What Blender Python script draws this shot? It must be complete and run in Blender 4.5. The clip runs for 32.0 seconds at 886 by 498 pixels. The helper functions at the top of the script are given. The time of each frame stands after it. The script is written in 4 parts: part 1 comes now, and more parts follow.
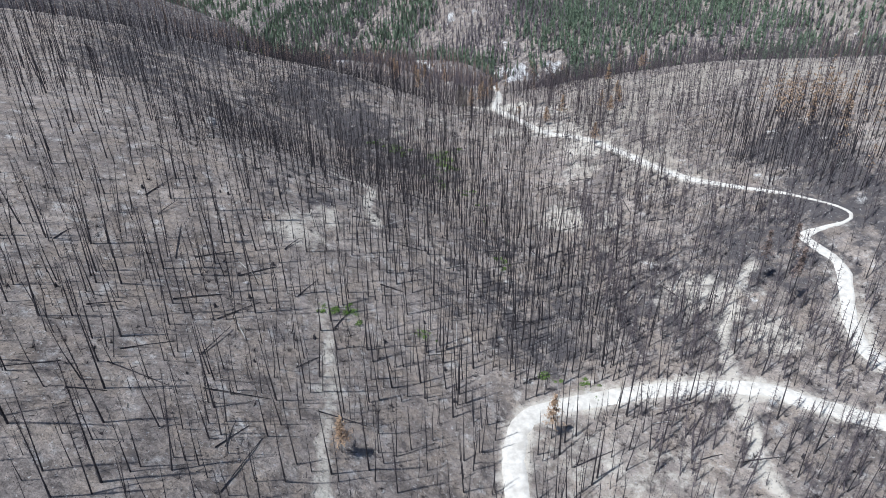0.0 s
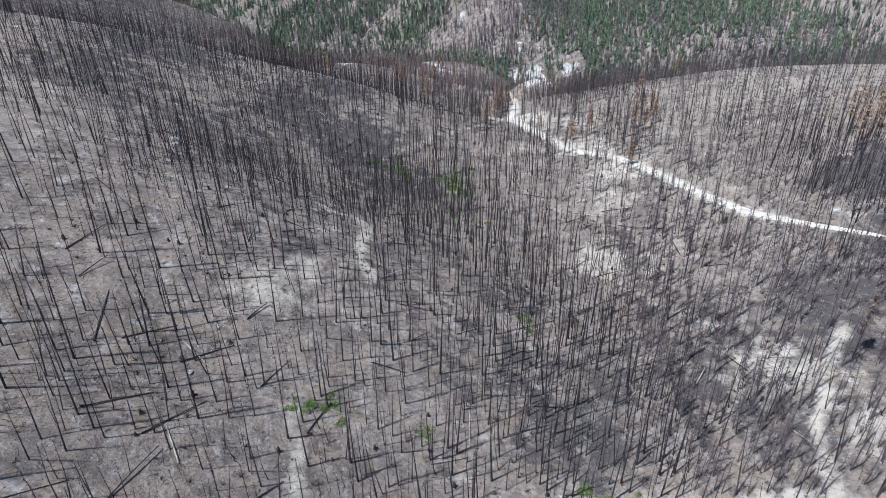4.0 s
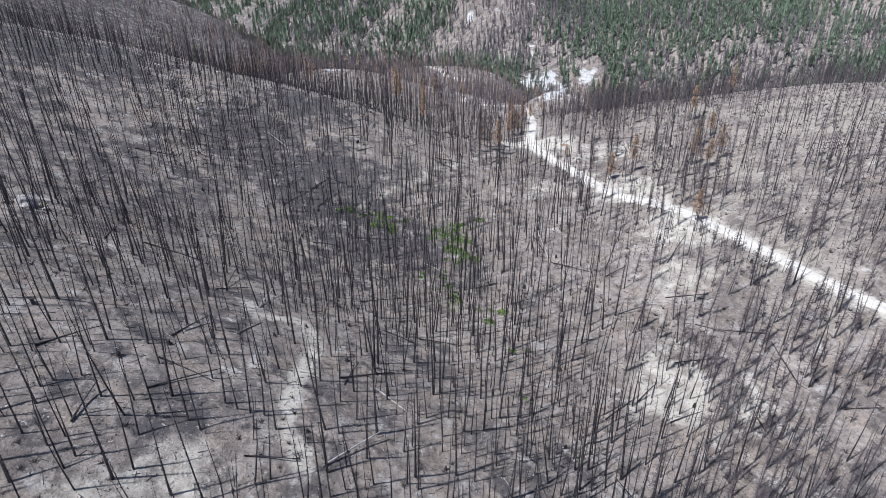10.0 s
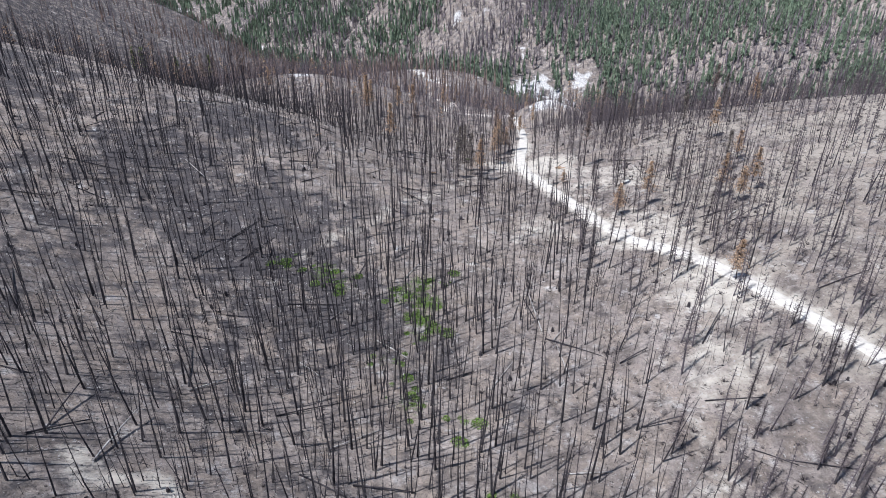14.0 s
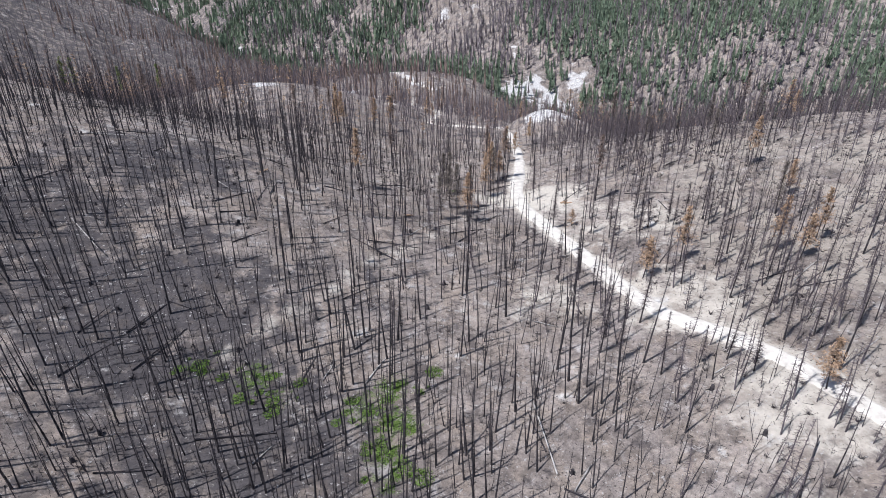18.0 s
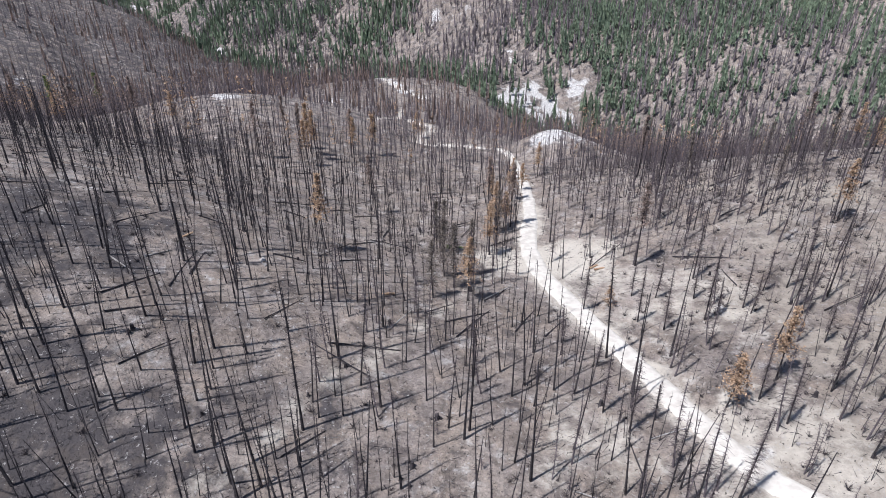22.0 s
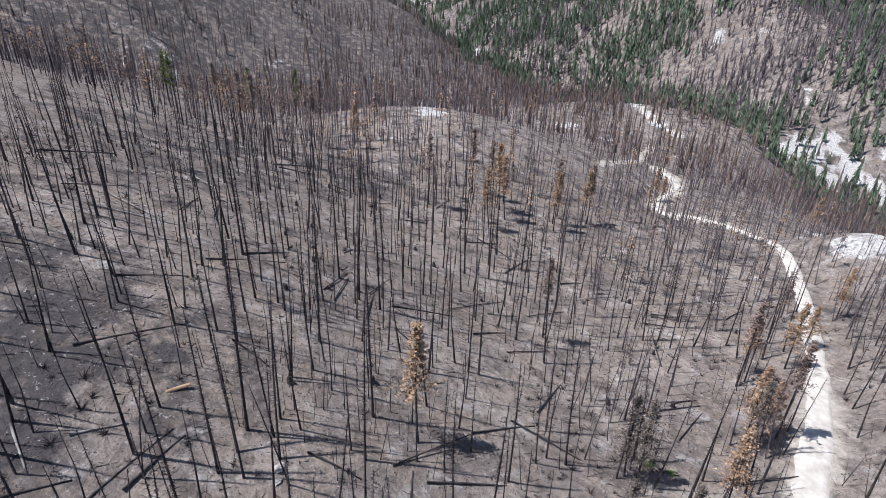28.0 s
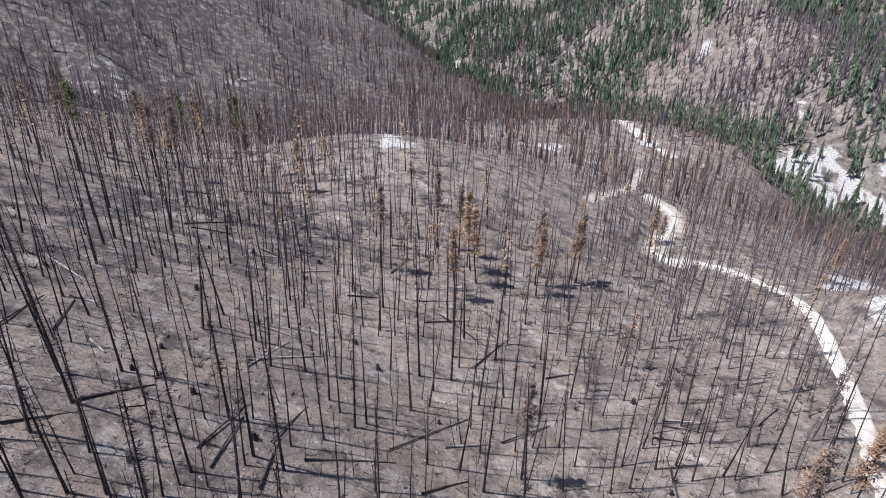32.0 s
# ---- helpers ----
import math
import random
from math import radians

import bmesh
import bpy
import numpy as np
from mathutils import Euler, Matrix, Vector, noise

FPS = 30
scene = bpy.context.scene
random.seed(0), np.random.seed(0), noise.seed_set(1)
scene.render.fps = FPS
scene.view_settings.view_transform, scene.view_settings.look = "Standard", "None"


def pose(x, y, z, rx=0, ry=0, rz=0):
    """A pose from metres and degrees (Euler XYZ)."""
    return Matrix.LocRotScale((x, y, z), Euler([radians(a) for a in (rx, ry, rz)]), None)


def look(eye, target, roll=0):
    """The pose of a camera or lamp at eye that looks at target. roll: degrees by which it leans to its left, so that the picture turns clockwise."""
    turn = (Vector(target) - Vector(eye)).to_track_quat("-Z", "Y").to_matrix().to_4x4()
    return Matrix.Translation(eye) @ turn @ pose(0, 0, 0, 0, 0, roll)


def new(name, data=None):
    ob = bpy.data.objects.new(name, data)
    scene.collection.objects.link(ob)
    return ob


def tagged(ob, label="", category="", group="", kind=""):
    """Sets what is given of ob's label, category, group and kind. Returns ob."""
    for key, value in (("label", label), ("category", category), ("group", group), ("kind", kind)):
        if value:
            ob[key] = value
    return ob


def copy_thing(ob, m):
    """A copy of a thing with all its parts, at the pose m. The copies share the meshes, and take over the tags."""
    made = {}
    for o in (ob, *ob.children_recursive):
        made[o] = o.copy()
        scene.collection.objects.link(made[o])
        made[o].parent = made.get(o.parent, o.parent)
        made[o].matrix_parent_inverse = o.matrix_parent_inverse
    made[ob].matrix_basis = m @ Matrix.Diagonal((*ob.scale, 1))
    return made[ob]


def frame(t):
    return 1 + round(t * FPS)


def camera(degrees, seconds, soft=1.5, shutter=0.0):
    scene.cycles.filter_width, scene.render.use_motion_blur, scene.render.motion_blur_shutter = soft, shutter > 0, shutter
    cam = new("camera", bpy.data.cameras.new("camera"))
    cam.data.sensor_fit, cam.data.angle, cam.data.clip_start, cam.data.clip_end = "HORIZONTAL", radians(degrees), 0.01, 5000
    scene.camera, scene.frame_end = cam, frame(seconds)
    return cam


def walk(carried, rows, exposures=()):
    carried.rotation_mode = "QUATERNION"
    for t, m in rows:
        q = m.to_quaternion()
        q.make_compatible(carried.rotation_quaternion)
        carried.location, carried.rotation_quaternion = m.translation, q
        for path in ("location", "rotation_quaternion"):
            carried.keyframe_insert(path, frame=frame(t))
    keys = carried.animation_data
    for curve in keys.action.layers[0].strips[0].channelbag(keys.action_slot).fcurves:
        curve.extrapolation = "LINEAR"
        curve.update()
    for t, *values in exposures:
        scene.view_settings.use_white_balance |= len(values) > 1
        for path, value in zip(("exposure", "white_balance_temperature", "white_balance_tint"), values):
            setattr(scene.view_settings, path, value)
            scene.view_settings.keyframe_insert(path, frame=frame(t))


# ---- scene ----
cam = camera(72.96, 32.0, soft=0.9)
# seconds, eye, target, roll
PATH = [
    (0.0, (0.00, -13.17, 125.31), (0.00, 75.31, 78.70), -0.43),
    (0.5, (-0.06, -8.22, 124.92), (-0.56, 80.15, 78.14), -0.48),
    (1.0, (-0.11, -3.23, 124.52), (-0.88, 85.04, 77.54), -0.36),
    (1.5, (-0.13, 1.88, 124.08), (-0.99, 90.09, 76.98), -0.19),
    (2.0, (-0.14, 7.12, 123.56), (-0.82, 95.37, 76.51), -0.27),
    (2.5, (-0.13, 12.51, 122.96), (-0.69, 100.77, 75.97), -0.16),
    (3.0, (-0.10, 17.97, 122.30), (-0.74, 106.22, 75.24), -0.38),
    (3.5, (-0.07, 23.52, 121.57), (-0.99, 111.87, 74.73), -0.39),
    (5.5, (-0.09, 45.97, 118.30), (-4.69, 134.27, 71.61), -0.68),
    (6.0, (-0.05, 51.83, 117.61), (-5.24, 140.06, 70.84), -0.51),
    (6.5, (0.02, 57.81, 116.98), (-5.60, 146.05, 70.26), -0.50),
    (7.0, (0.10, 63.86, 116.38), (-5.79, 152.06, 69.61), -0.39),
    (7.5, (0.20, 69.96, 115.79), (-3.84, 158.23, 68.97), -0.32),
    (8.0, (0.31, 76.01, 115.18), (-2.59, 164.33, 68.36), -0.24),
    (8.5, (0.43, 82.02, 114.52), (-2.42, 170.32, 67.67), -0.04),
    (9.0, (0.61, 88.00, 113.79), (-2.18, 176.28, 66.91), -0.14),
    (9.5, (0.86, 93.95, 112.97), (-1.75, 182.25, 66.09), -0.03),
    (10.0, (1.22, 99.88, 112.05), (-1.17, 188.26, 65.34), 0.09),
    (10.5, (1.70, 105.79, 111.11), (-0.52, 194.22, 64.45), 0.07),
    (11.0, (2.29, 111.66, 110.16), (0.41, 200.14, 63.61), 0.28),
    (11.5, (2.99, 117.47, 109.29), (1.19, 206.00, 62.83), 0.31),
    (12.0, (3.78, 123.22, 108.44), (2.13, 211.78, 62.05), 0.24),
    (12.5, (4.63, 128.90, 107.64), (3.17, 217.47, 61.23), 0.24),
    (13.0, (5.49, 134.54, 106.90), (4.18, 223.14, 60.53), 0.18),
    (13.5, (6.35, 140.12, 106.19), (5.16, 228.66, 59.73), 0.32),
    (14.0, (7.13, 145.64, 105.57), (6.08, 234.14, 59.03), 0.36),
    (14.5, (7.82, 151.13, 105.04), (6.84, 239.66, 58.56), 0.23),
    (16.5, (9.58, 172.90, 103.69), (9.23, 261.27, 56.90), -0.42),
    (17.0, (9.84, 178.44, 103.28), (9.67, 266.78, 56.39), -0.20),
    (17.5, (10.03, 184.06, 102.84), (10.04, 272.35, 55.89), -0.18),
    (18.0, (10.17, 189.74, 102.38), (10.30, 277.96, 55.29), -0.21),
    (18.5, (10.26, 195.50, 101.88), (10.56, 283.67, 54.72), -0.15),
    (19.0, (10.29, 201.33, 101.36), (10.78, 289.48, 54.16), -0.30),
    (19.5, (10.28, 207.22, 100.82), (10.90, 295.28, 53.45), 0.07),
    (20.0, (10.21, 213.12, 100.24), (11.03, 301.18, 52.85), 0.13),
    (20.5, (10.10, 219.02, 99.63), (11.13, 307.09, 52.28), 0.02),
    (21.0, (9.97, 224.89, 99.02), (11.16, 313.04, 51.82), 0.13),
    (21.5, (9.87, 230.73, 98.46), (11.43, 318.94, 51.37), 0.23),
    (22.0, (9.80, 236.56, 97.92), (11.61, 324.78, 50.89), 0.50),
    (22.5, (9.80, 242.36, 97.43), (11.94, 330.66, 50.52), 0.68),
    (23.0, (9.88, 248.16, 96.93), (12.36, 336.49, 50.14), 0.66),
    (23.5, (10.08, 253.89, 96.43), (12.86, 342.31, 49.79), 0.75),
    (24.0, (10.35, 259.56, 95.94), (13.42, 348.06, 49.45), 0.71),
    (24.5, (10.66, 265.19, 95.48), (13.95, 353.73, 49.13), 0.85),
    (25.0, (10.99, 270.79, 95.06), (14.26, 359.29, 48.61), 1.10),
    (25.5, (11.30, 276.40, 94.63), (2.28, 364.41, 48.00), 1.52),
    (26.0, (11.45, 282.00, 94.18), (-19.28, 364.64, 47.01), 1.74),
    (26.5, (11.34, 287.46, 93.73), (-22.89, 368.60, 46.35), 2.22),
    (28.5, (8.62, 307.82, 92.02), (-24.78, 389.65, 45.26), 2.24),
    (29.0, (7.90, 312.57, 91.84), (-25.12, 394.64, 45.19), 2.27),
    (29.5, (7.15, 317.11, 91.69), (-25.63, 399.44, 45.34), 2.33),
    (30.0, (6.38, 321.38, 91.54), (-26.21, 403.85, 45.29), 2.08),
    (30.5, (5.50, 325.29, 91.33), (-26.48, 408.14, 45.35), 2.21),
    (31.0, (4.53, 328.93, 91.12), (-27.43, 411.88, 45.31), 2.20),
    (31.5, (3.47, 332.40, 90.92), (-28.72, 415.30, 45.19), 1.96),
    (32.0, (2.37, 335.78, 90.73), (-29.66, 418.84, 45.17), 1.97),
]
walk(cam, [(t, look(e, a, r)) for t, e, a, r in PATH], [(0.0, -0.05, 5640, 9), (12.0, 0.10, 5710, 12.5), (22.0, 0.0, 5900, 15), (26.0, -0.06, 5900, 15), (29.0, 0.05, 5960, 15), (32.0, 0.08, 5980, 15)])

# ---- world, sun ----
SUN_ELEV, SHADOW_AZ = 63.5, 33.0
sun = new("sun", bpy.data.lights.new("sun", "SUN"))
sun.data.energy, sun.data.angle, sun.data.color = 5.3, radians(0.55), (1.0, 0.97, 0.92)
sun.matrix_world = look((0, 0, 400), (math.cos(radians(SHADOW_AZ)) * math.cos(radians(SUN_ELEV)),
                                      math.sin(radians(SHADOW_AZ)) * math.cos(radians(SUN_ELEV)),
                                      400 - math.sin(radians(SUN_ELEV))))
world = bpy.data.worlds.new("sky")
scene.world = world
world.use_nodes = True
wn = world.node_tree
sky = wn.nodes.new("ShaderNodeTexSky")
sky.sky_type, sky.sun_disc = "NISHITA", False
sky.sun_elevation = radians(SUN_ELEV)
sky.sun_rotation = radians(270 - SHADOW_AZ)
sky.altitude, sky.dust_density = 1200, 1.5
wn.links.new(sky.outputs[0], wn.nodes["Background"].inputs[0])
wn.nodes["Background"].inputs[1].default_value = 0.086



# ---- materials ----
def material(name, rough=0.9):
    m = bpy.data.materials.new(name)
    m.use_nodes = True
    b = m.node_tree.nodes["Principled BSDF"]
    b.inputs["Roughness"].default_value = rough
    b.inputs["Specular IOR Level"].default_value = 0.2
    return m, m.node_tree, b


def noise_node(nt, scale, detail=4, coord=None, rough=0.6):
    n = nt.nodes.new("ShaderNodeTexNoise")
    n.inputs["Scale"].default_value, n.inputs["Detail"].default_value = scale, detail
    n.inputs["Roughness"].default_value = rough
    if coord is None:
        coord = nt.nodes.new("ShaderNodeNewGeometry").outputs["Position"]
    nt.links.new(coord, n.inputs["Vector"])
    return n.outputs["Fac"]


def shifted(nt, by):
    p = nt.nodes.new("ShaderNodeVectorMath")
    p.operation = "ADD"
    nt.links.new(nt.nodes.new("ShaderNodeNewGeometry").outputs["Position"], p.inputs[0])
    p.inputs[1].default_value = (by, -by, 0.37 * by)
    return p.outputs[0]


def ramp(nt, fac, stops):
    r = nt.nodes.new("ShaderNodeValToRGB")
    while len(r.color_ramp.elements) < len(stops):
        r.color_ramp.elements.new(0.5)
    for e, (p, c) in zip(r.color_ramp.elements, stops):
        e.position = p
        e.color = (*c, 1) if len(c) == 3 else c
    nt.links.new(fac, r.inputs[0])
    return r.outputs[0]


def mix(nt, fac, a, b, how="MIX"):
    m = nt.nodes.new("ShaderNodeMix")
    m.data_type, m.blend_type = "RGBA", how
    for v, k in ((fac, 0), (a, 6), (b, 7)):
        if isinstance(v, (int, float)):
            m.inputs[k].default_value = v
        elif isinstance(v, tuple):
            m.inputs[k].default_value = (*v, 1)
        else:
            nt.links.new(v, m.inputs[k])
    return m.outputs[2]


def bump(nt, b, height, strength, distance):
    n = nt.nodes.new("ShaderNodeBump")
    n.inputs["Strength"].default_value, n.inputs["Distance"].default_value = strength, distance
    nt.links.new(height, n.inputs["Height"])
    nt.links.new(n.outputs[0], b.inputs["Normal"])


def attr(nt, name):
    a = nt.nodes.new("ShaderNodeAttribute")
    a.attribute_name = name
    return a.outputs["Fac"]


def broken(nt, amount, grain, lo=0.25, hi=0.55, reach=0.8):
    """A soft mask given ragged edges by a grain."""
    g = nt.nodes.new("ShaderNodeMath")
    g.operation = "MULTIPLY_ADD"
    nt.links.new(grain, g.inputs[0])
    g.inputs[1].default_value = reach
    nt.links.new(amount, g.inputs[2])
    h = nt.nodes.new("ShaderNodeMapRange")
    h.interpolation_type = "SMOOTHSTEP"
    nt.links.new(g.outputs[0], h.inputs["Value"])
    h.inputs["From Min"].default_value, h.inputs["From Max"].default_value = lo + reach / 2, hi + reach / 2
    return h.outputs["Result"]


def ground_material():
    m, nt, b = material("burnt_soil", 0.95)
    big = noise_node(nt, 0.03, 5)
    mid = noise_node(nt, 0.11, 9, rough=0.66)
    duff = noise_node(nt, 0.19, 9, rough=0.66, coord=shifted(nt, 40))
    ash = noise_node(nt, 0.23, 10, rough=0.7, coord=shifted(nt, 90))
    tan = noise_node(nt, 0.17, 8, coord=shifted(nt, 150))
    fine = noise_node(nt, 0.9, 8, rough=0.72)
    grit = noise_node(nt, 4.2, 5, rough=0.7)
    speck = noise_node(nt, 1.9, 3, coord=shifted(nt, 200))
    fleck = noise_node(nt, 1.3, 6, rough=0.7, coord=shifted(nt, 260))
    c = ramp(nt, big, [(0.3, (0.207, 0.179, 0.158)), (0.5, (0.275, 0.240, 0.212)), (0.7, (0.350, 0.308, 0.272))])
    c = mix(nt, 0.85, c, ramp(nt, mid, [(0.34, (0.27, 0.26, 0.26)), (0.5, (0.49, 0.48, 0.48)), (0.66, (0.70, 0.68, 0.65))]), "OVERLAY")
    c = mix(nt, ramp(nt, tan, [(0.45, (0, 0, 0)), (0.60, (0.65, 0.65, 0.65))]), c, (0.310, 0.253, 0.202))
    c = mix(nt, ramp(nt, duff, [(0.54, (0, 0, 0)), (0.63, (0.8, 0.8, 0.8))]), c, (0.122, 0.102, 0.092))
    c = mix(nt, ramp(nt, ash, [(0.55, (0, 0, 0)), (0.67, (0.8, 0.8, 0.8))]), c, (0.43, 0.405, 0.38))
    c = mix(nt, 0.55, c, ramp(nt, fine, [(0.34, (0.24, 0.24, 0.24)), (0.5, (0.5, 0.5, 0.5)), (0.66, (0.78, 0.77, 0.76))]), "OVERLAY")
    c = mix(nt, 0.35, c, ramp(nt, grit, [(0.36, (0.22, 0.22, 0.22)), (0.5, (0.5, 0.5, 0.5)), (0.64, (0.78, 0.78, 0.78))]), "OVERLAY")
    # charred soil, with the shade under thick stands painted in as well
    c = mix(nt, broken(nt, attr(nt, "char"), duff, 0.25, 0.85, 3.0), c, mix(nt, fine, (0.045, 0.040, 0.041), (0.150, 0.135, 0.132)))
    c = mix(nt, broken(nt, attr(nt, "dry"), mid, 0.2, 0.8, 2.0), c, mix(nt, fine, (0.240, 0.205, 0.168), (0.50, 0.442, 0.368)))
    litter = noise_node(nt, 0.27, 9, rough=0.68, coord=shifted(nt, 330))
    c = mix(nt, ramp(nt, litter, [(0.52, (0, 0, 0)), (0.62, (0.62, 0.62, 0.62))]), c, mix(nt, grit, (0.085, 0.070, 0.062), (0.185, 0.155, 0.132)))
    c = mix(nt, broken(nt, attr(nt, "sand"), ash, 0.2, 0.8, 1.8), c, mix(nt, fine, (0.45, 0.40, 0.325), (0.74, 0.68, 0.585)))
    c = mix(nt, broken(nt, attr(nt, "pale"), mid, 0.3, 0.65, 2.6), c, ramp(nt, fine, [(0.34, (0.22, 0.21, 0.20)), (0.47, (0.52, 0.50, 0.47)), (0.62, (0.80, 0.78, 0.74))]))
    c = mix(nt, broken(nt, attr(nt, "moss"), fine, 0.3, 0.6, 1.6), c, ramp(nt, grit, [(0.35, (0.035, 0.055, 0.014)), (0.5, (0.085, 0.135, 0.030)), (0.65, (0.16, 0.225, 0.060))]))
    c = mix(nt, ramp(nt, fleck, [(0.61, (0, 0, 0)), (0.65, (0.85, 0.85, 0.85))]), c, (0.48, 0.455, 0.425))
    c = mix(nt, ramp(nt, speck, [(0.64, (0, 0, 0)), (0.68, (0.9, 0.9, 0.9))]), c, (0.05, 0.044, 0.042))
    nt.links.new(c, b.inputs["Base Color"])
    lump = nt.nodes.new("ShaderNodeMath")
    lump.operation = "MULTIPLY_ADD"
    nt.links.new(duff, lump.inputs[0])
    lump.inputs[1].default_value = 2.2
    nt.links.new(fine, lump.inputs[2])
    bump(nt, b, lump.outputs[0], 0.9, 0.6)
    return m


def speckled(name, dark, light, scale, rough=0.9, per_object=0.0):
    m, nt, b = material(name, rough)
    f = noise_node(nt, scale, 5)
    c = ramp(nt, f, [(0.33, dark), (0.67, light)])
    if per_object:
        g = nt.nodes.new("ShaderNodeNewGeometry")
        r = ramp(nt, g.outputs["Random Per Island"], [(0.0, (0.5 - per_object,) * 3), (1.0, (0.5 + per_object,) * 3)])
        c = mix(nt, 1.0, c, r, "OVERLAY")
    nt.links.new(c, b.inputs["Base Color"])
    return m


SOIL = ground_material()
ROAD = speckled("pale_gravel", (0.50, 0.458, 0.395), (0.74, 0.695, 0.615), 0.5)
CHAR = speckled("charred_bark", (0.020, 0.018, 0.020), (0.092, 0.081, 0.083), 1.3, 0.85)
# two barks paled towards mauve: the haze of distance put into the colour
HAZEBARK = speckled("hazed_bark", (0.078, 0.067, 0.074), (0.215, 0.182, 0.190), 0.6, 0.9)
HAZEBROWN = speckled("hazed_brown_bark", (0.115, 0.098, 0.107), (0.29, 0.245, 0.255), 0.9, 0.9)
TWIG = speckled("charred_twigs", (0.040, 0.034, 0.037), (0.125, 0.106, 0.110), 0.8, 0.9)
GREYTWIG = speckled("grey_dead_twigs", (0.092, 0.075, 0.078), (0.225, 0.186, 0.184), 0.8, 0.9)
RUST = speckled("scorched_needles", (0.29, 0.185, 0.115), (0.54, 0.385, 0.25), 0.5, 0.9, 0.15)
BROWN = speckled("dull_brown_needles", (0.165, 0.124, 0.105), (0.345, 0.260, 0.215), 0.2, 0.9, 0.2)
DRAB = speckled("drab_needles", (0.12, 0.098, 0.082), (0.255, 0.215, 0.18), 0.5, 0.9, 0.15)
# far needles and dead boughs lightened, valley haze put into their colour
GREEN = speckled("conifer_needles", (0.100, 0.138, 0.092), (0.215, 0.262, 0.170), 0.15, 0.85, 0.25)
HAZEBOUGH = speckled("hazed_dead_boughs", (0.125, 0.106, 0.112), (0.270, 0.226, 0.228), 0.12, 0.9, 0.25)
LEAF = speckled("fresh_leaves", (0.065, 0.120, 0.020), (0.18, 0.265, 0.060), 1.2, 0.7, 0.15)
PALEWOOD = speckled("bleached_wood", (0.22, 0.20, 0.18), (0.55, 0.52, 0.48), 1.0)
STONE = speckled("pale_stone", (0.22, 0.20, 0.19), (0.50, 0.47, 0.44), 1.5)

# ---- the lie of the land ----
VALLEY = np.array([(900, 430, -215), (600, 560, -190), (300, 665, -168), (110, 745, -152), (0, 835, -146), (-120, 945, -155),
                   (-270, 1100, -176), (-390, 1235, -197), (-620, 1600, -240), (-890, 2100, -310), (-1300, 2900, -400), (-1900, 4200, -520)], float)
# hills and hollows: x, y, radius, height
NEAR_HILLS = [(-213, 289, 147, 71.4), (-19, 174, 68, -35.8), (-150, 410, 39, 9.9), (-49, 33, 48, 37.3), (181, 403, 53, 30.3), (-79, 527, 43, 9.5), (-21, 24, 57, -34.0), (-221, 340, 60, 15.4), (-57, 300, 56, -36.2), (189, 419, 87, -48.6), (-30, 209, 39, -25.1), (-33, 191, 45, 47.5), (96, 409, 47, 14.7), (-22, 378, 78, -25.6), (-237, 370, 87, -28.3), (-53, 329, 49, 40.1), (-174, 233, 42, -12.9), (-177, 50, 137, 49.6)]
FAR_HILLS = [(241, 364, 123, 62.3), (-180, 668, 86, -40.6), (101, 859, 170, -43.9), (364, 165, 127, 63.7), (-329, 592, 102, -39.4), (60, 780, 49, 24.7), (217, 601, 76, 12.7), (141, 787, 39, -10.5), (-296, 832, 139, -33.0), (-162, 697, 63, 24.5), (-157, 754, 52, -12.8), (5, 784, 90, 48.5), (-5, 1030, 34, 16), (40, 985, 42, 26), (90, 940, 40, 24), (132, 898, 34, 18), (105, 1065, 60, -34), (180, 985, 56, -28), (-95, 1010, 40, -22), (-75, 940, 30, -12)]

# small knolls seen beside the road's far end
KNOLLS = [(60, 485, 12, 10.0), (80, 490, 18, 7.0), (-150, 445, 46, -14.0), (-112, 462, 22, -4.0), (-168, 522, 36, -9.0), (-322, 600, 18, 8.0), (14, 512, 15, -3.5)]


def lattice(ix, iy, seed):
    h = (ix.astype(np.int64) * 374761393 + iy.astype(np.int64) * 668265263 + seed * 974711) & 0xFFFFFFFF
    h = ((h ^ (h >> 13)) * 1274126177) & 0xFFFFFFFF
    return ((h ^ (h >> 16)) & 0xFFFF) / 65535.0


def vnoise(x, y, size, seed=0):
    u, v = np.asarray(x, float) / size, np.asarray(y, float) / size
    iu, iv = np.floor(u), np.floor(v)
    fu, fv = u - iu, v - iv
    fu, fv = fu * fu * (3 - 2 * fu), fv * fv * (3 - 2 * fv)
    a, b = lattice(iu, iv, seed), lattice(iu + 1, iv, seed)
    c, d = lattice(iu, iv + 1, seed), lattice(iu + 1, iv + 1, seed)
    return (a * (1 - fu) + b * fu) * (1 - fv) + (c * (1 - fu) + d * fu) * fv


def step(a, b, v):
    t = np.clip((v - a) / (b - a), 0, 1)
    return t * t * (3 - 2 * t)


def valley(x, y):
    """Distance from the valley's line, its floor there, and which side: positive is the camera's."""
    best, floor, side = np.full(x.shape, 1e18), np.zeros(x.shape), np.zeros(x.shape)
    for a, b in zip(VALLEY[:-1], VALLEY[1:]):
        v = b[:2] - a[:2]
        s = np.clip(((x - a[0]) * v[0] + (y - a[1]) * v[1]) / (v @ v), 0, 1)
        dx, dy = x - a[0] - s * v[0], y - a[1] - s * v[1]
        near = dx * dx + dy * dy < best
        best = np.where(near, dx * dx + dy * dy, best)
        floor = np.where(near, a[2] + s * (b[2] - a[2]), floor)
        side = np.where(near, v[0] * dy - v[1] * dx, side)
    return np.sqrt(best), floor, side


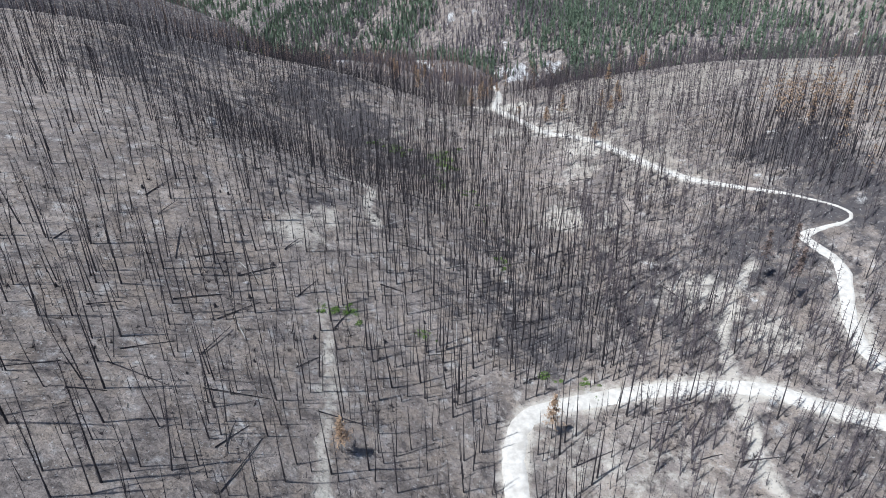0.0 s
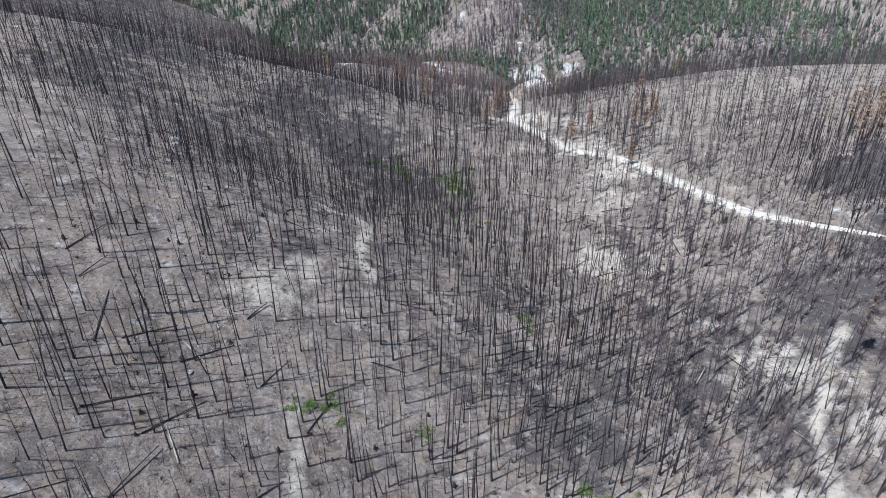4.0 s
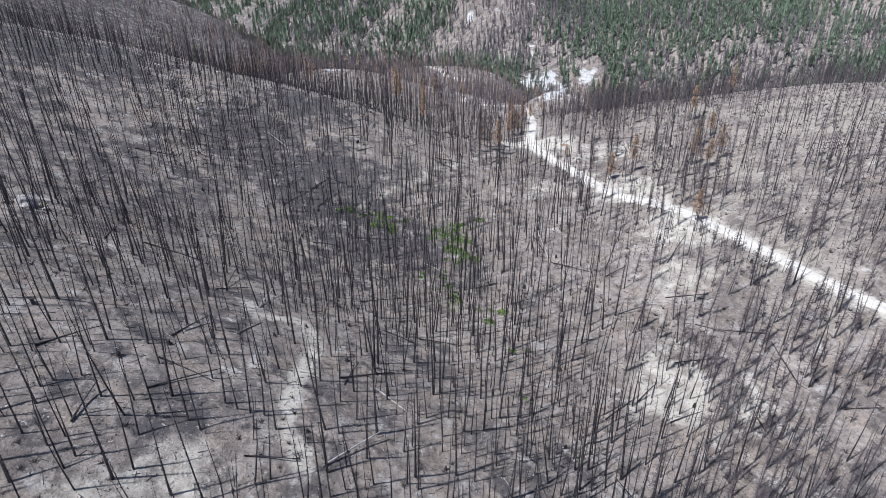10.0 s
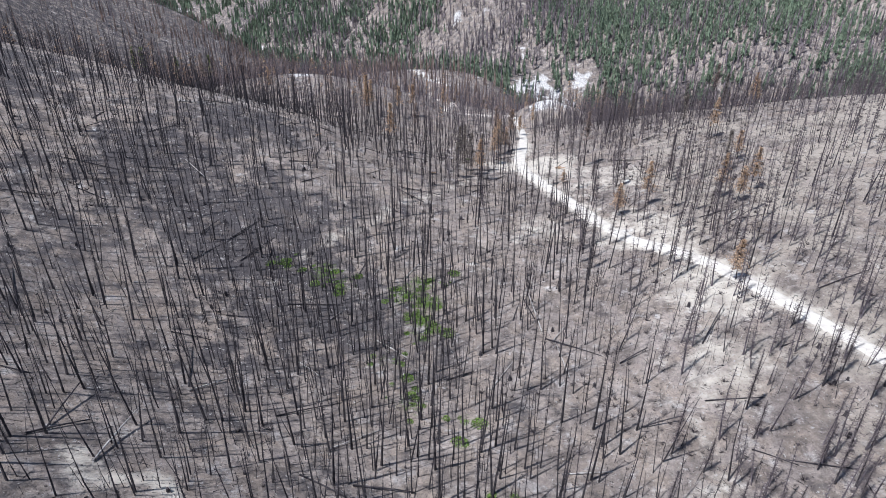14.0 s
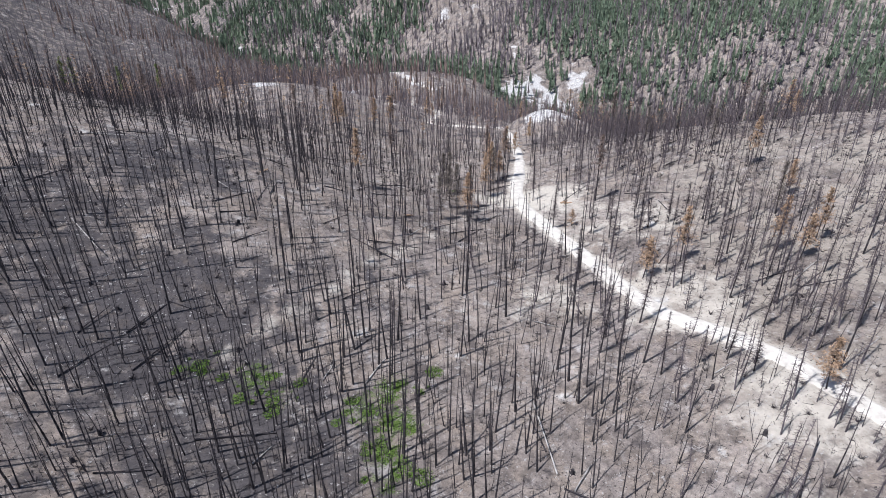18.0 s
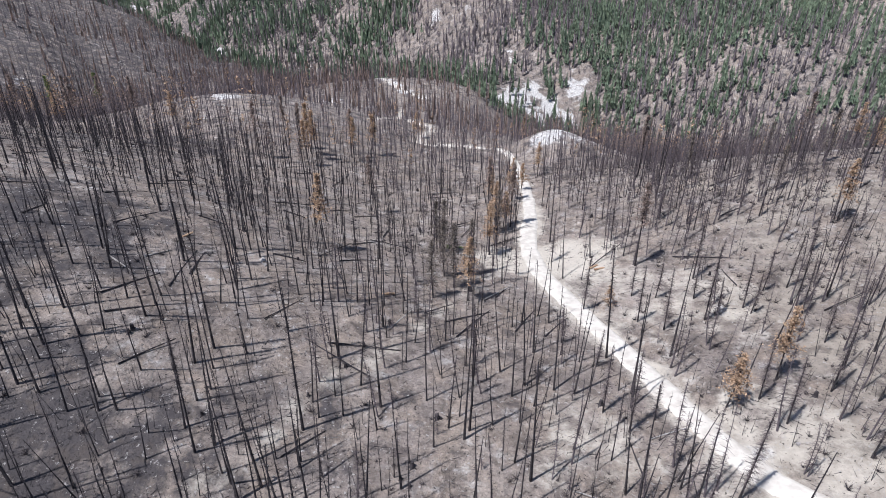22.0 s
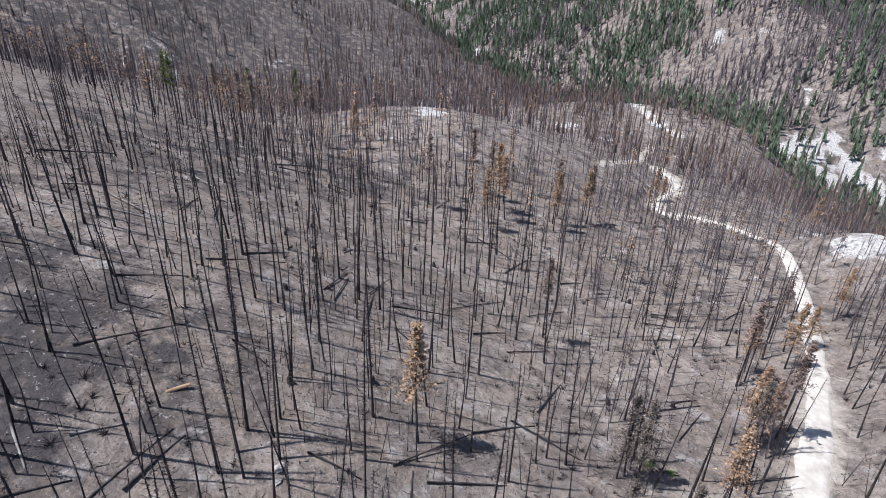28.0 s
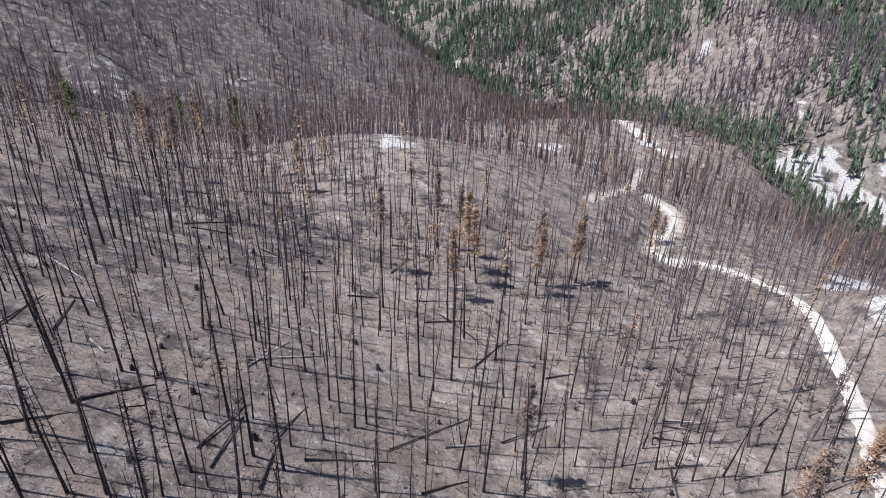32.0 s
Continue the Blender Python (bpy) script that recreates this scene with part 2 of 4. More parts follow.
def bare(x, y):
    """Height of the land without roads and small relief."""
    x, y = np.asarray(x, float), np.asarray(y, float)
    d, floor, side = valley(x, y)
    spur = step(30, 260, d) * (130 * (vnoise(x, y, 230, 3) - 0.5) + 66 * (vnoise(x, y, 90, 4) - 0.5))
    z = np.where(side > 0, floor * (1 - np.tanh(d / 280)), floor + 420 * np.tanh(0.6 * d / 420) + spur)
    u = (-290 - x) / 40.0
    z = z + 16.8 * np.where(u > 20, np.minimum(u, 30), np.log1p(np.exp(np.minimum(u, 20)))) * step(350, 620, y) * (1 - step(780, 905, y))
    z = z + step(-190, -270, x) * (34 * (vnoise(x, y, 95, 5) - 0.5) + 14 * (vnoise(x, y, 34, 6) - 0.5))
    for cx, cy, r, h in NEAR_HILLS + FAR_HILLS + KNOLLS:
        z = z + h * np.exp(-((x - cx) ** 2 + (y - cy) ** 2) / (2 * r * r))
    return z


def spline(points, gap=2.0):
    p = np.array(points, float)
    p = np.vstack([2 * p[0] - p[1], p, 2 * p[-1] - p[-2]])
    out = []
    for i in range(1, len(p) - 2):
        n = max(2, int(np.linalg.norm(p[i + 1] - p[i]) / gap))
        t = np.linspace(0, 1, n, endpoint=False)[:, None]
        out.append(0.5 * (2 * p[i] + (p[i + 1] - p[i - 1]) * t + (2 * p[i - 1] - 5 * p[i] + 4 * p[i + 1] - p[i + 2]) * t ** 2
                          + (3 * p[i] - p[i - 1] - 3 * p[i + 1] + p[i + 2]) * t ** 3))
    return np.vstack(out + [p[-2][None]])


# centre lines of the roads and tracks, with their widths
FOREST_ROAD = spline([(16, 40), (16, 62), (16, 80), (17, 94), (21, 103), (30, 108), (45, 112), (61, 114), (75, 113), (86, 110), (95, 104), (107, 97),
                      (119, 96), (123, 104), (118, 112), (115, 120), (117, 131), (122, 143), (126, 155), (124, 163), (122, 170), (129, 173), (137, 174),
                      (141, 178), (138, 184), (134, 188), (127, 196), (106, 213), (94, 228), (83, 251), (69, 280), (55, 296), (46, 321), (41, 337), (35, 357), (35, 376), (39, 399),
                      (42, 432), (43, 458), (41, 482), (36, 500), (27, 511), (16, 511), (8, 506), (4, 511), (6, 526), (9, 550), (6, 572), (-2, 590)])
VALLEY_ROAD = spline([(-120, 905), (-82, 880), (-60, 855), (-42, 790), (-28, 742), (-16, 716), (-6, 704), (3, 698)])
RIDGE_TRACK = spline([(-10, 655), (-11, 625), (-12, 603), (-15, 565), (-20, 530)])
SPUR_TRACK = spline([(77, 114), (80, 122), (82, 131), (86, 139), (95, 153), (103, 163)])
LOW_TRACK = spline([(77, 112), (77, 100), (75, 90), (76, 78), (80, 60)])
FOOT_TRAIL = spline([(-23, 60), (-23, 68), (-25, 79), (-26, 95), (-29, 113), (-32, 122)])
GULLY_TRAIL = spline([(-42, 206), (-38, 202), (-31, 204), (-26, 195), (-26, 183), (-25, 173), (-21, 166)])
OLD_TRACK = spline([(-30, 279), (-24, 288), (-14, 300), (-7, 313), (3, 324), (13, 340), (24, 357), (32, 368)])
BANK_TRACK = spline([(51, 228), (53, 206), (52, 192), (60, 180), (77, 167)])


def profile(line, turns=12):
    z = bare(line[:, 0], line[:, 1])
    for _ in range(turns):
        z = np.convolve(np.r_[z[0], z, z[-1]], [0.25, 0.5, 0.25], "valid")
    return z


def nearest(x, y, line):
    """Distance from a line and the index of its nearest point, for all x, y."""
    d, k = np.full(x.shape, 1e9), np.zeros(x.shape, int)
    lo, hi = line.min(0) - 14, line.max(0) + 14
    sel = (x > lo[0]) & (x < hi[0]) & (y > lo[1]) & (y < hi[1])
    xs, ys = x[sel], y[sel]
    bd, bk = np.full(xs.shape, 1e9), np.zeros(xs.shape, int)
    for i, (px, py) in enumerate(line):
        e = np.hypot(xs - px, ys - py)
        m = e < bd
        bd, bk = np.where(m, e, bd), np.where(m, i, bk)
    d[sel], k[sel] = bd, bk
    return d, k


ROADS = [(FOREST_ROAD, 2.2), (VALLEY_ROAD, 2.2)]
PROFILES = [profile(line) for line, _ in ROADS]


def height(x, y):
    x, y = np.atleast_1d(np.asarray(x, float)), np.atleast_1d(np.asarray(y, float))
    z = bare(x, y) + 0.9 * (vnoise(x, y, 17, 1) - 0.5) + 0.3 * (vnoise(x, y, 4.5, 2) - 0.5)
    for (line, half), prof in zip(ROADS, PROFILES):
        d, k = nearest(x, y, line)
        w = 1 - step(half + 0.8, half + 6.5, d)
        z = z * (1 - w) + (prof[k] - 0.3) * w
    return z


# the whole land rises northwards: plan coordinates lie on a base plane tilted by this angle
RISE = radians(6.0)


def raised(x, y, z):
    """World places of points given in the tilted plan."""
    return np.stack([x + 0 * y, y * math.cos(RISE) - z * math.sin(RISE), y * math.sin(RISE) + z * math.cos(RISE)], -1)


def spot(x, y, up=0.0):
    """The world place on the ground at a place of the plan, raised by up."""
    p = raised(np.atleast_1d(float(x)), np.atleast_1d(float(y)), height(x, y))[0]
    return Vector((p[0], p[1], p[2] + up))


# ---- meshes from arrays ----
def mesh_of(name, verts, faces, slots, mats, smooth=False):
    me = bpy.data.meshes.new(name)
    verts, faces = np.asarray(verts, np.float32), np.asarray(faces, np.int32)
    n = faces.shape[1]
    me.vertices.add(len(verts))
    me.vertices.foreach_set("co", verts.ravel())
    me.loops.add(faces.size)
    me.loops.foreach_set("vertex_index", faces.ravel())
    me.polygons.add(len(faces))
    me.polygons.foreach_set("loop_start", np.arange(0, faces.size, n, dtype=np.int32))
    me.polygons.foreach_set("material_index", np.asarray(slots, np.int32))
    me.polygons.foreach_set("use_smooth", np.full(len(faces), smooth))
    for m in mats:
        me.materials.append(m)
    me.update()
    me.validate()
    return me


class Soup:
    """Triangles that grow piece by piece."""

    def __init__(self):
        self.v, self.f, self.s, self.n = [], [], [], 0

    def add(self, v, f, slot=0):
        self.v.append(v)
        self.f.append(np.asarray(f) + self.n)
        self.s.append(np.full(len(f), slot) if np.isscalar(slot) else slot)
        self.n += len(v)

    def arrays(self):
        return np.vstack(self.v), np.vstack(self.f), np.concatenate(self.s)

    def mesh(self, name, mats, smooth=False):
        return mesh_of(name, *self.arrays(), mats, smooth)


def tube(points, radii, sides, cap=True):
    """A tapered tube through points; triangles."""
    p = np.asarray(points, float)
    d = np.gradient(p, axis=0)
    d /= np.linalg.norm(d, axis=1)[:, None]
    ref = np.array([0.0, 0, 1]) if abs(d[0][2]) < 0.8 else np.array([1.0, 0, 0])
    u = np.cross(d, ref)
    u /= np.linalg.norm(u, axis=1)[:, None]
    w = np.cross(d, u)
    a = np.arange(sides) * 2 * np.pi / sides
    v = (p[:, None] + np.asarray(radii)[:, None, None] * (np.cos(a)[None, :, None] * u[:, None] + np.sin(a)[None, :, None] * w[:, None])).reshape(-1, 3)
    f = []
    for k in range(len(p) - 1):
        for j in range(sides):
            a0, a1 = k * sides + j, k * sides + (j + 1) % sides
            f += [(a0, a1, a1 + sides), (a0, a1 + sides, a0 + sides)]
    if cap:
        for k in (0, len(p) - 1):
            c = len(v)
            v = np.vstack([v, p[k]])
            f += [(c, k * sides + j, k * sides + (j + 1) % sides) for j in range(sides)]
    return v, f


def spike(base, tip, r, sides=3):
    d = tip - base
    d = d / np.linalg.norm(d)
    u = np.cross(d, (0.3, 0.2, 1.0))
    u /= np.linalg.norm(u)
    w = np.cross(d, u)
    a = np.arange(sides) * 2 * np.pi / sides
    v = np.vstack([base + r * (np.cos(a)[:, None] * u + np.sin(a)[:, None] * w), tip])
    return v, [(j, (j + 1) % sides, sides) for j in range(2 if sides == 3 else sides)]


def tuft(c, size, r):
    v = c + size * (r.rand(4, 3) - 0.5) * (1, 1, 0.7)
    return v, [(0, 1, 2), (0, 2, 3), (0, 3, 1), (1, 3, 2)]


def trunk_line(r, h, lean=0.02, bend=0.012, k=5):
    z = np.linspace(-0.6, h, k)
    a, b = r.rand(2) * 2 * np.pi
    f = z / h
    return np.c_[h * (lean * f * np.cos(a) + bend * np.sin(2.5 * f) * np.cos(b)), h * (lean * f * np.sin(a) + bend * np.sin(2.5 * f) * np.sin(b)), z]


def on_line(line, z):
    return np.array([np.interp(z, line[:, 2], line[:, 0]), np.interp(z, line[:, 2], line[:, 1]), z])


def snag(seed, h, r0, branches, reach, sides=6, lo=0.35, tufts=0, bare_top=False, seg=5, thick=0.032, needle=0.3, cone=0.0):
    """A burnt standing tree: trunk, branches and needle tufts, as three soups."""
    r = np.random.RandomState(seed)
    line = trunk_line(r, h, 0.012 + 0.035 * r.rand(), 0.05 * r.rand() ** 2, seg)
    f = np.clip(line[:, 2] / h, 0, 1)
    rad = r0 * (1 - 0.78 * f) * np.where(f <= 0, 1.35, 1)
    t, b, n = Soup(), Soup(), Soup()
    t.add(*tube(line, rad, sides, cap=bare_top))
    for i in range(branches):
        q = lo + (0.98 - lo) * r.rand()
        base = on_line(line, q * h)
        a = r.rand() * 2 * np.pi
        length = reach * (0.35 + 0.65 * r.rand()) * (1.15 - 0.75 * q) * (0.4 if r.rand() < 0.35 else 1)
        length *= 1 + cone * (1.1 - 1.5 * (q - lo) / (0.98 - lo))
        tip = base + length * np.array([np.cos(a), np.sin(a), -0.18 + 0.5 * (r.rand() - 0.45)])
        b.add(*spike(base, tip, thick * (1 + 0.5 * r.rand())))
        for _ in range(tufts):
            s = 0.3 + 0.7 * r.rand()
            n.add(*tuft(base + (tip - base) * s + (r.rand(3) - 0.5) * 0.6, needle * (0.5 + 0.9 * r.rand()), r))
    return t, b, n


def conifer(seed, h, w, tiers=6, sides=7):
    """A living conifer far off: ragged tiers of drooping boughs."""
    r = np.random.RandomState(seed)
    s = Soup()
    s.add(*tube([(0, 0, -0.6), (0, 0, h * 0.5)], [0.25, 0.12], 4, False), 0)
    for k in range(tiers):
        q = k / tiers
        z1 = h * (0.16 + 0.84 * (k + 1.7) / (tiers + 0.7))
        z0 = h * (0.10 + 0.80 * q)
        a = (np.arange(sides) + r.rand()) * 2 * np.pi / sides
        rr = w * (1 - 0.83 * q) * (0.55 + 0.6 * r.rand(sides))
        outer = np.c_[rr * np.cos(a), rr * np.sin(a), z0 + 0.06 * h * (r.rand(sides) - 0.5)]
        inner = np.c_[0.35 * rr * np.cos(a + 0.4), 0.35 * rr * np.sin(a + 0.4), np.full(sides, z0 + 0.05 * h)]
        v = np.vstack([outer, inner, [(0, 0, min(z1, h))]])
        f = []
        for j in range(sides):
            f += [(j, sides + j, 2 * sides), (sides + j, (j + 1) % sides, 2 * sides)]
        s.add(v, f, 1)
    return s


# ---- ground ----
def spread(lo, fine_lo, fine_hi, hi, gap, growth=1.13):
    mid = list(np.arange(fine_lo, fine_hi + gap, gap))
    g, up = gap, [mid[-1]]
    while up[-1] < hi:
        g = min(g * growth, 140)
        up.append(up[-1] + g)
    g, down = gap, [mid[0]]
    while down[-1] > lo:
        g = min(g * growth, 140)
        down.append(down[-1] - g)
    return np.array(down[:0:-1] + mid + up[1:])


def build_ground():
    xs, ys = spread(-3600, -130, 150, 3600, 1.5, 1.06), spread(-900, 55, 545, 4600, 1.5, 1.035)
    gx, gy = np.meshgrid(xs, ys)
    x, y = gx.ravel(), gy.ravel()
    z = height(x, y)
    nx, ny = len(xs), len(ys)
    i = (np.arange(ny - 1)[:, None] * nx + np.arange(nx - 1)[None]).ravel()
    faces = np.c_[i, i + 1, i + nx + 1, i + nx]
    me = mesh_of("ground", raised(x, y, z), faces, np.zeros(len(faces)), [SOIL], True)
    rough = vnoise(x, y, 6, 11) * 0.6 + vnoise(x, y, 2.2, 12) * 0.4
    sand, pale = np.zeros(len(x)), np.zeros(len(x))
    for line, half, soft, amount in ((FOREST_ROAD, 2.4, 6.0, 0.7), (VALLEY_ROAD, 2.5, 5, 0.7), (RIDGE_TRACK, 1.8, 2.5, 0.75), (SPUR_TRACK, 1.2, 3.4, 0.62),
                                     (LOW_TRACK, 1.2, 3.6, 0.75), (FOOT_TRAIL, 1.1, 3.2, 0.56), (GULLY_TRAIL, 1.0, 3.0, 0.68),
                                     (OLD_TRACK, 0.9, 3.8, 0.40), (BANK_TRACK, 1.2, 4.0, 0.36)):
        d, _ = nearest(x, y, line)
        sand = np.maximum(sand, amount * (1 - step(half * 0.6, half + soft * (0.3 + rough), d)))
    for px, py, r, amount in SANDY:
        d = np.hypot(x - px, y - py) / r
        sand = np.maximum(sand, amount * (1 - step(0.45, 0.85 + 0.9 * rough, d)))
    sand *= 1 - 0.55 * step(392, 420, y) * (1 - step(500, 530, y)) * (np.abs(x - 40) < 25)
    sand *= 1 - 0.95 * np.exp(-((x - 137) / 9) ** 2 - ((y - 181) / 9) ** 2)
    sand *= 1 - 0.6 * step(98, 112, x) * step(130, 155, y) * (1 - step(205, 230, y))
    for px, py, r, amount in PALE:
        d = np.hypot(x - px, y - py) / r
        pale = np.maximum(pale, amount * (1 - step(0.35, 0.5 + 0.9 * rough, d)))
    dry = 0.8 * step(25, 80, x - 0.03 * y + 20 * (rough - 0.5)) * (1 - step(330, 460, y)) * (0.15 + 0.55 * vnoise(x, y, 22, 14) + 0.55 * step(0.35, 0.7, vnoise(x, y, 7, 13))) * step(185, 240, y) * (1 - 0.9 * np.exp(-((x - 145) / 46) ** 2 - ((y - 248) / 48) ** 2))
    dry = np.maximum(dry, 0.2 * np.exp(-((y - 388) / 34) ** 2) * (1 - step(20, 60, x)) * step(-110, -80, x))
    dd, _, side = valley(x, y)
    dry = np.where(side > 0, dry, 0.5 * step(0.45, 0.9, vnoise(x, y, 60, 15)) * step(60, 140, dd))
    pale = np.maximum(pale, np.where((side <= 0) & (y < 1500), 0.34 * step(0.70, 0.98, 0.6 * vnoise(x, y, 34, 17) + 0.4 * vnoise(x, y, 12, 18)), 0))
    char = np.zeros(len(x))
    for px, py, r, amount in CHAR_SHADE:
        d = np.hypot(x - px, y - py) / r
        char = np.maximum(char, amount * (1 - step(0.25, 0.7 + 0.8 * rough, d)))
    char = np.maximum(char, np.where(side > 0, 0.34 * step(405, 470, y) - 0.08 * step(530, 590, y) + 0.42 * step(170, 240, -x) * step(420, 520, y) + 0.3 * step(150, 210, -x) * (1 - step(400, 500, y)), 0) + np.where(side > 0, 0, (0.18 + 0.4 * vnoise(x, y, 50, 16) + 0.2 * step(1000, 1200, y))))
    moss = np.zeros(len(x))
    for px, py, r, amount in MOSSY:
        d = np.hypot(x - px, y - py) / r
        moss = np.maximum(moss, 0.52 * amount * (1 - step(0.3, 0.7 + 0.8 * rough, d)))
    for name, values in (("moss", moss), ("sand", sand), ("pale", pale), ("dry", dry), ("char", char)):
        me.attributes.new(name, "FLOAT", "POINT").data.foreach_set("value", values.astype(np.float32))
    return tagged(new("ground", me), "burnt grey forest soil with ash and pale bare patches", "ground", kind="structure")


# bare sandy spots and white rock: x, y, radius, strength
SANDY = [(-43, 150, 9, 0.5), (-36, 160, 7, 0.45), (48, 203, 13, 0.55), (62, 196, 11, 0.4), (60, 242, 12, 0.45), (84, 150, 16, 0.5), (36, 90, 18, 0.4), (55, 85, 14, 0.32),
         (36, 364, 11, 1.0), (31.5, 365.5, 5, 1.0), (27, 365, 9, 0.8), (33, 307, 9, 0.42), (27, 300, 7, 0.36), (38, 300, 7, 0.4), (45, 364, 12, 0.85), (50, 352, 10, 0.5), (56, 336, 11, 0.42), (45, 335, 8, 0.5), (60, 300, 16, 0.55), (70, 265, 16, 0.55), (64, 340, 16, 0.45), (-7, 316, 5, 0.4), (95, 130, 12, 0.5)]
PALE_NEAR = [(58, 480, 13, 0.6), (68, 486, 14, 0.6), (84, 488, 14, 0.5), (100, 424, 10, 0.4), (135, 420, 12, 0.4), (58, 515, 15, 0.75), (66, 535, 14, 0.8), (80, 520, 13, 0.5), (-84, 514, 12, 0.5), (-92, 524, 14, 0.42), (-322, 598, 34, 0.28), (-300, 680, 24, 0.25), (-62, 655, 16, 0.6), (-35, 640, 10, 0.4)]
PALE_FAR = [(72, 788, 18, 1.0), (92, 805, 22, 1.0), (125, 800, 16, 1.0), (150, 825, 22, 0.6), (142, 792, 14, 1.0), (108, 784, 15, 1.0), (112, 802, 42, 0.32), (-270, 1105, 22, 0.9), (-300, 1125, 20, 0.7), (-385, 1235, 26, 0.9), (-75, 905, 14, 0.8), (-640, 1620, 40, 0.7),
            (-36, 768, 10, 0.95), (-29, 747, 9, 0.95), (-21, 728, 9, 0.95), (-11, 708, 9, 0.95), (3, 697, 9, 0.8), (20, 703, 7, 0.6), (61, 844, 8, 0.7), (91, 870, 10, 0.8), (13, 965, 10, 0.6), (50, 943, 8, 0.6), (108, 821, 18, 0.7)]
PALE = PALE_NEAR + PALE_FAR
# fresh green ground cover in the damp gully: x, y, radius, strength
MOSSY = [(-33, 276, 4, 0.7), (-24, 276, 6, 0.9), (-18, 273, 5, 0.7), (1, 276, 6, 0.9), (-4, 271, 6, 0.9), (3, 268, 6, 1.0), (0, 262, 5, 0.9), (1, 257, 5, 0.8), (0, 234, 6, 0.7), (-6, 247, 5, 0.6), (-1, 241, 4, 0.5),
         (11, 230, 5, 0.6), (15, 213, 3, 0.6), (19, 169, 3, 0.8), (23, 182, 2, 0.6), (16, 196, 3, 0.5), (14, 369, 3, 0.5), (-32, 124, 3, 0.8), (-25, 126, 4, 0.9), (-6, 126, 4, 0.9), (39, 115, 5, 0.6), (30, 117, 4, 0.5), (22, 166, 3, 0.5)]
# blackened soil and painted-in shade of dense stands: x, y, radius, strength
CHAR_SHADE = [(18, 150, 18, 0.6), (17, 178, 18, 0.6), (-44, 173, 24, 0.32), (-22, 268, 26, 0.7), (-66, 330, 30, 0.55), (-100, 412, 50, 0.55), (-70, 385, 26, 0.35), (92, 92, 36, 0.4), (88, 175, 40, 0.32), (-46, 196, 30, 0.45), (-60, 214, 26, 0.36), (-84, 235, 30, 0.5), (-42, 176, 28, 0.5), (-14, 300, 24, 0.45), (-88, 400, 34, 0.55), (-22, 178, 20, 0.4), (-30, 258, 24, 0.8), (2, 250, 18, 0.5), (30, 134, 24, 0.75), (147, 206, 20, 1.0), (-140, 275, 40, 0.75), (-76, 203, 24, 0.4), (-78, 438, 36, 0.6), (-82, 272, 34, 0.6), (140, 226, 26, 1.0), (62, 165, 30, 0.34), (-42, 285, 36, 0.95), (-58, 335, 32, 0.8), (75, 150, 40, 0.6), (108, 165, 40, 0.75), (140, 190, 34, 0.9), (155, 170, 34, 0.8), (-135, 330, 60, 0.8), (-105, 250, 40, 0.6), (-38, 225, 26, 0.5), (-10, 205, 24, 0.5), (12, 150, 24, 0.5), (42, 150, 30, 0.6), (146, 228, 24, 1.0), (-75, 250, 30, 0.5),
           (-15, 262, 24, 0.8), (-30, 240, 22, 0.5), (20, 240, 20, 0.4), (-70, 300, 32, 0.85), (-90, 380, 30, 0.35)]
build_ground()


def build_strip(name, line, half, prof, label):
    """A graded gravel road: crowned, with ragged edges that run out under the soil."""
    d = np.gradient(line, axis=0)
    d /= np.linalg.norm(d, axis=1)[:, None]
    side = np.c_[d[:, 1], -d[:, 0]]
    across = np.array([-1.25, -1.0, -0.6, -0.3, 0, 0.3, 0.6, 1.0, 1.25])
    lift = np.array([-0.75, -0.12, 0.02, -0.02, 0.05, -0.02, 0.02, -0.12, -0.75])
    n, k = len(line), len(across)
    wob = np.array([1 + (0.26 * (vnoise(line[:, 0], line[:, 1], 6, 21 + (a > 0)) - 0.5) + 0.2 * (vnoise(line[:, 0], line[:, 1], 2.2, 25 + (a > 0)) - 0.5)) * abs(a) for a in across]).T
    xy = line[:, None] + side[:, None] * (across[None] * half * wob * np.interp(line[:, 1], [100, 135, 164, 171, 174, 190, 200, 215, 375, 395, 480, 500, 620], [1.15, 0.9, 0.9, 0.8, 0.25, 0.25, 0.5, 0.85, 0.95, 0.82, 0.75, 0.5, 0.5])[:, None])[..., None]
    z = prof[:, None] + lift[None] + 0.03 * (vnoise(xy[..., 0], xy[..., 1], 1.5, 23) - 0.5)
    v = raised(xy[..., 0], xy[..., 1], z).reshape(-1, 3)
    i = (np.arange(n - 1)[:, None] * k + np.arange(k - 1)[None]).ravel()
    me = mesh_of(name, v, np.c_[i, i + 1, i + k + 1, i + k], np.zeros(len(i)), [ROAD], True)
    return tagged(new(name, me), label, "road", kind="structure")


build_strip("road", *ROADS[0], PROFILES[0], "pale dusty gravel forest road winding between burnt trees")
build_strip("road", *ROADS[1], PROFILES[1], "white gravel road along the far valley side")


# ---- trees ----
def clear_of_roads(x, y, room=1.5):
    ok = np.ones(len(x), bool)
    for line, half in ROADS:
        ok &= nearest(x, y, line)[0] > half + room
    for line in (SPUR_TRACK, FOOT_TRAIL, LOW_TRACK, RIDGE_TRACK):
        ok &= nearest(x, y, line)[0] > 1.2
    return ok


def scatter(lo, hi, gap, density, r):
    """Uneven points over a rectangle: one chance a cell, kept by density (trees per square metre)."""
    gx, gy = np.meshgrid(np.arange(lo[0], hi[0], gap), np.arange(lo[1], hi[1], gap))
    x = gx.ravel() + gap * r.rand(gx.size)
    y = gy.ravel() + gap * r.rand(gx.size)
    keep = r.rand(len(x)) < density(x, y) * gap * gap
    return x[keep], y[keep]


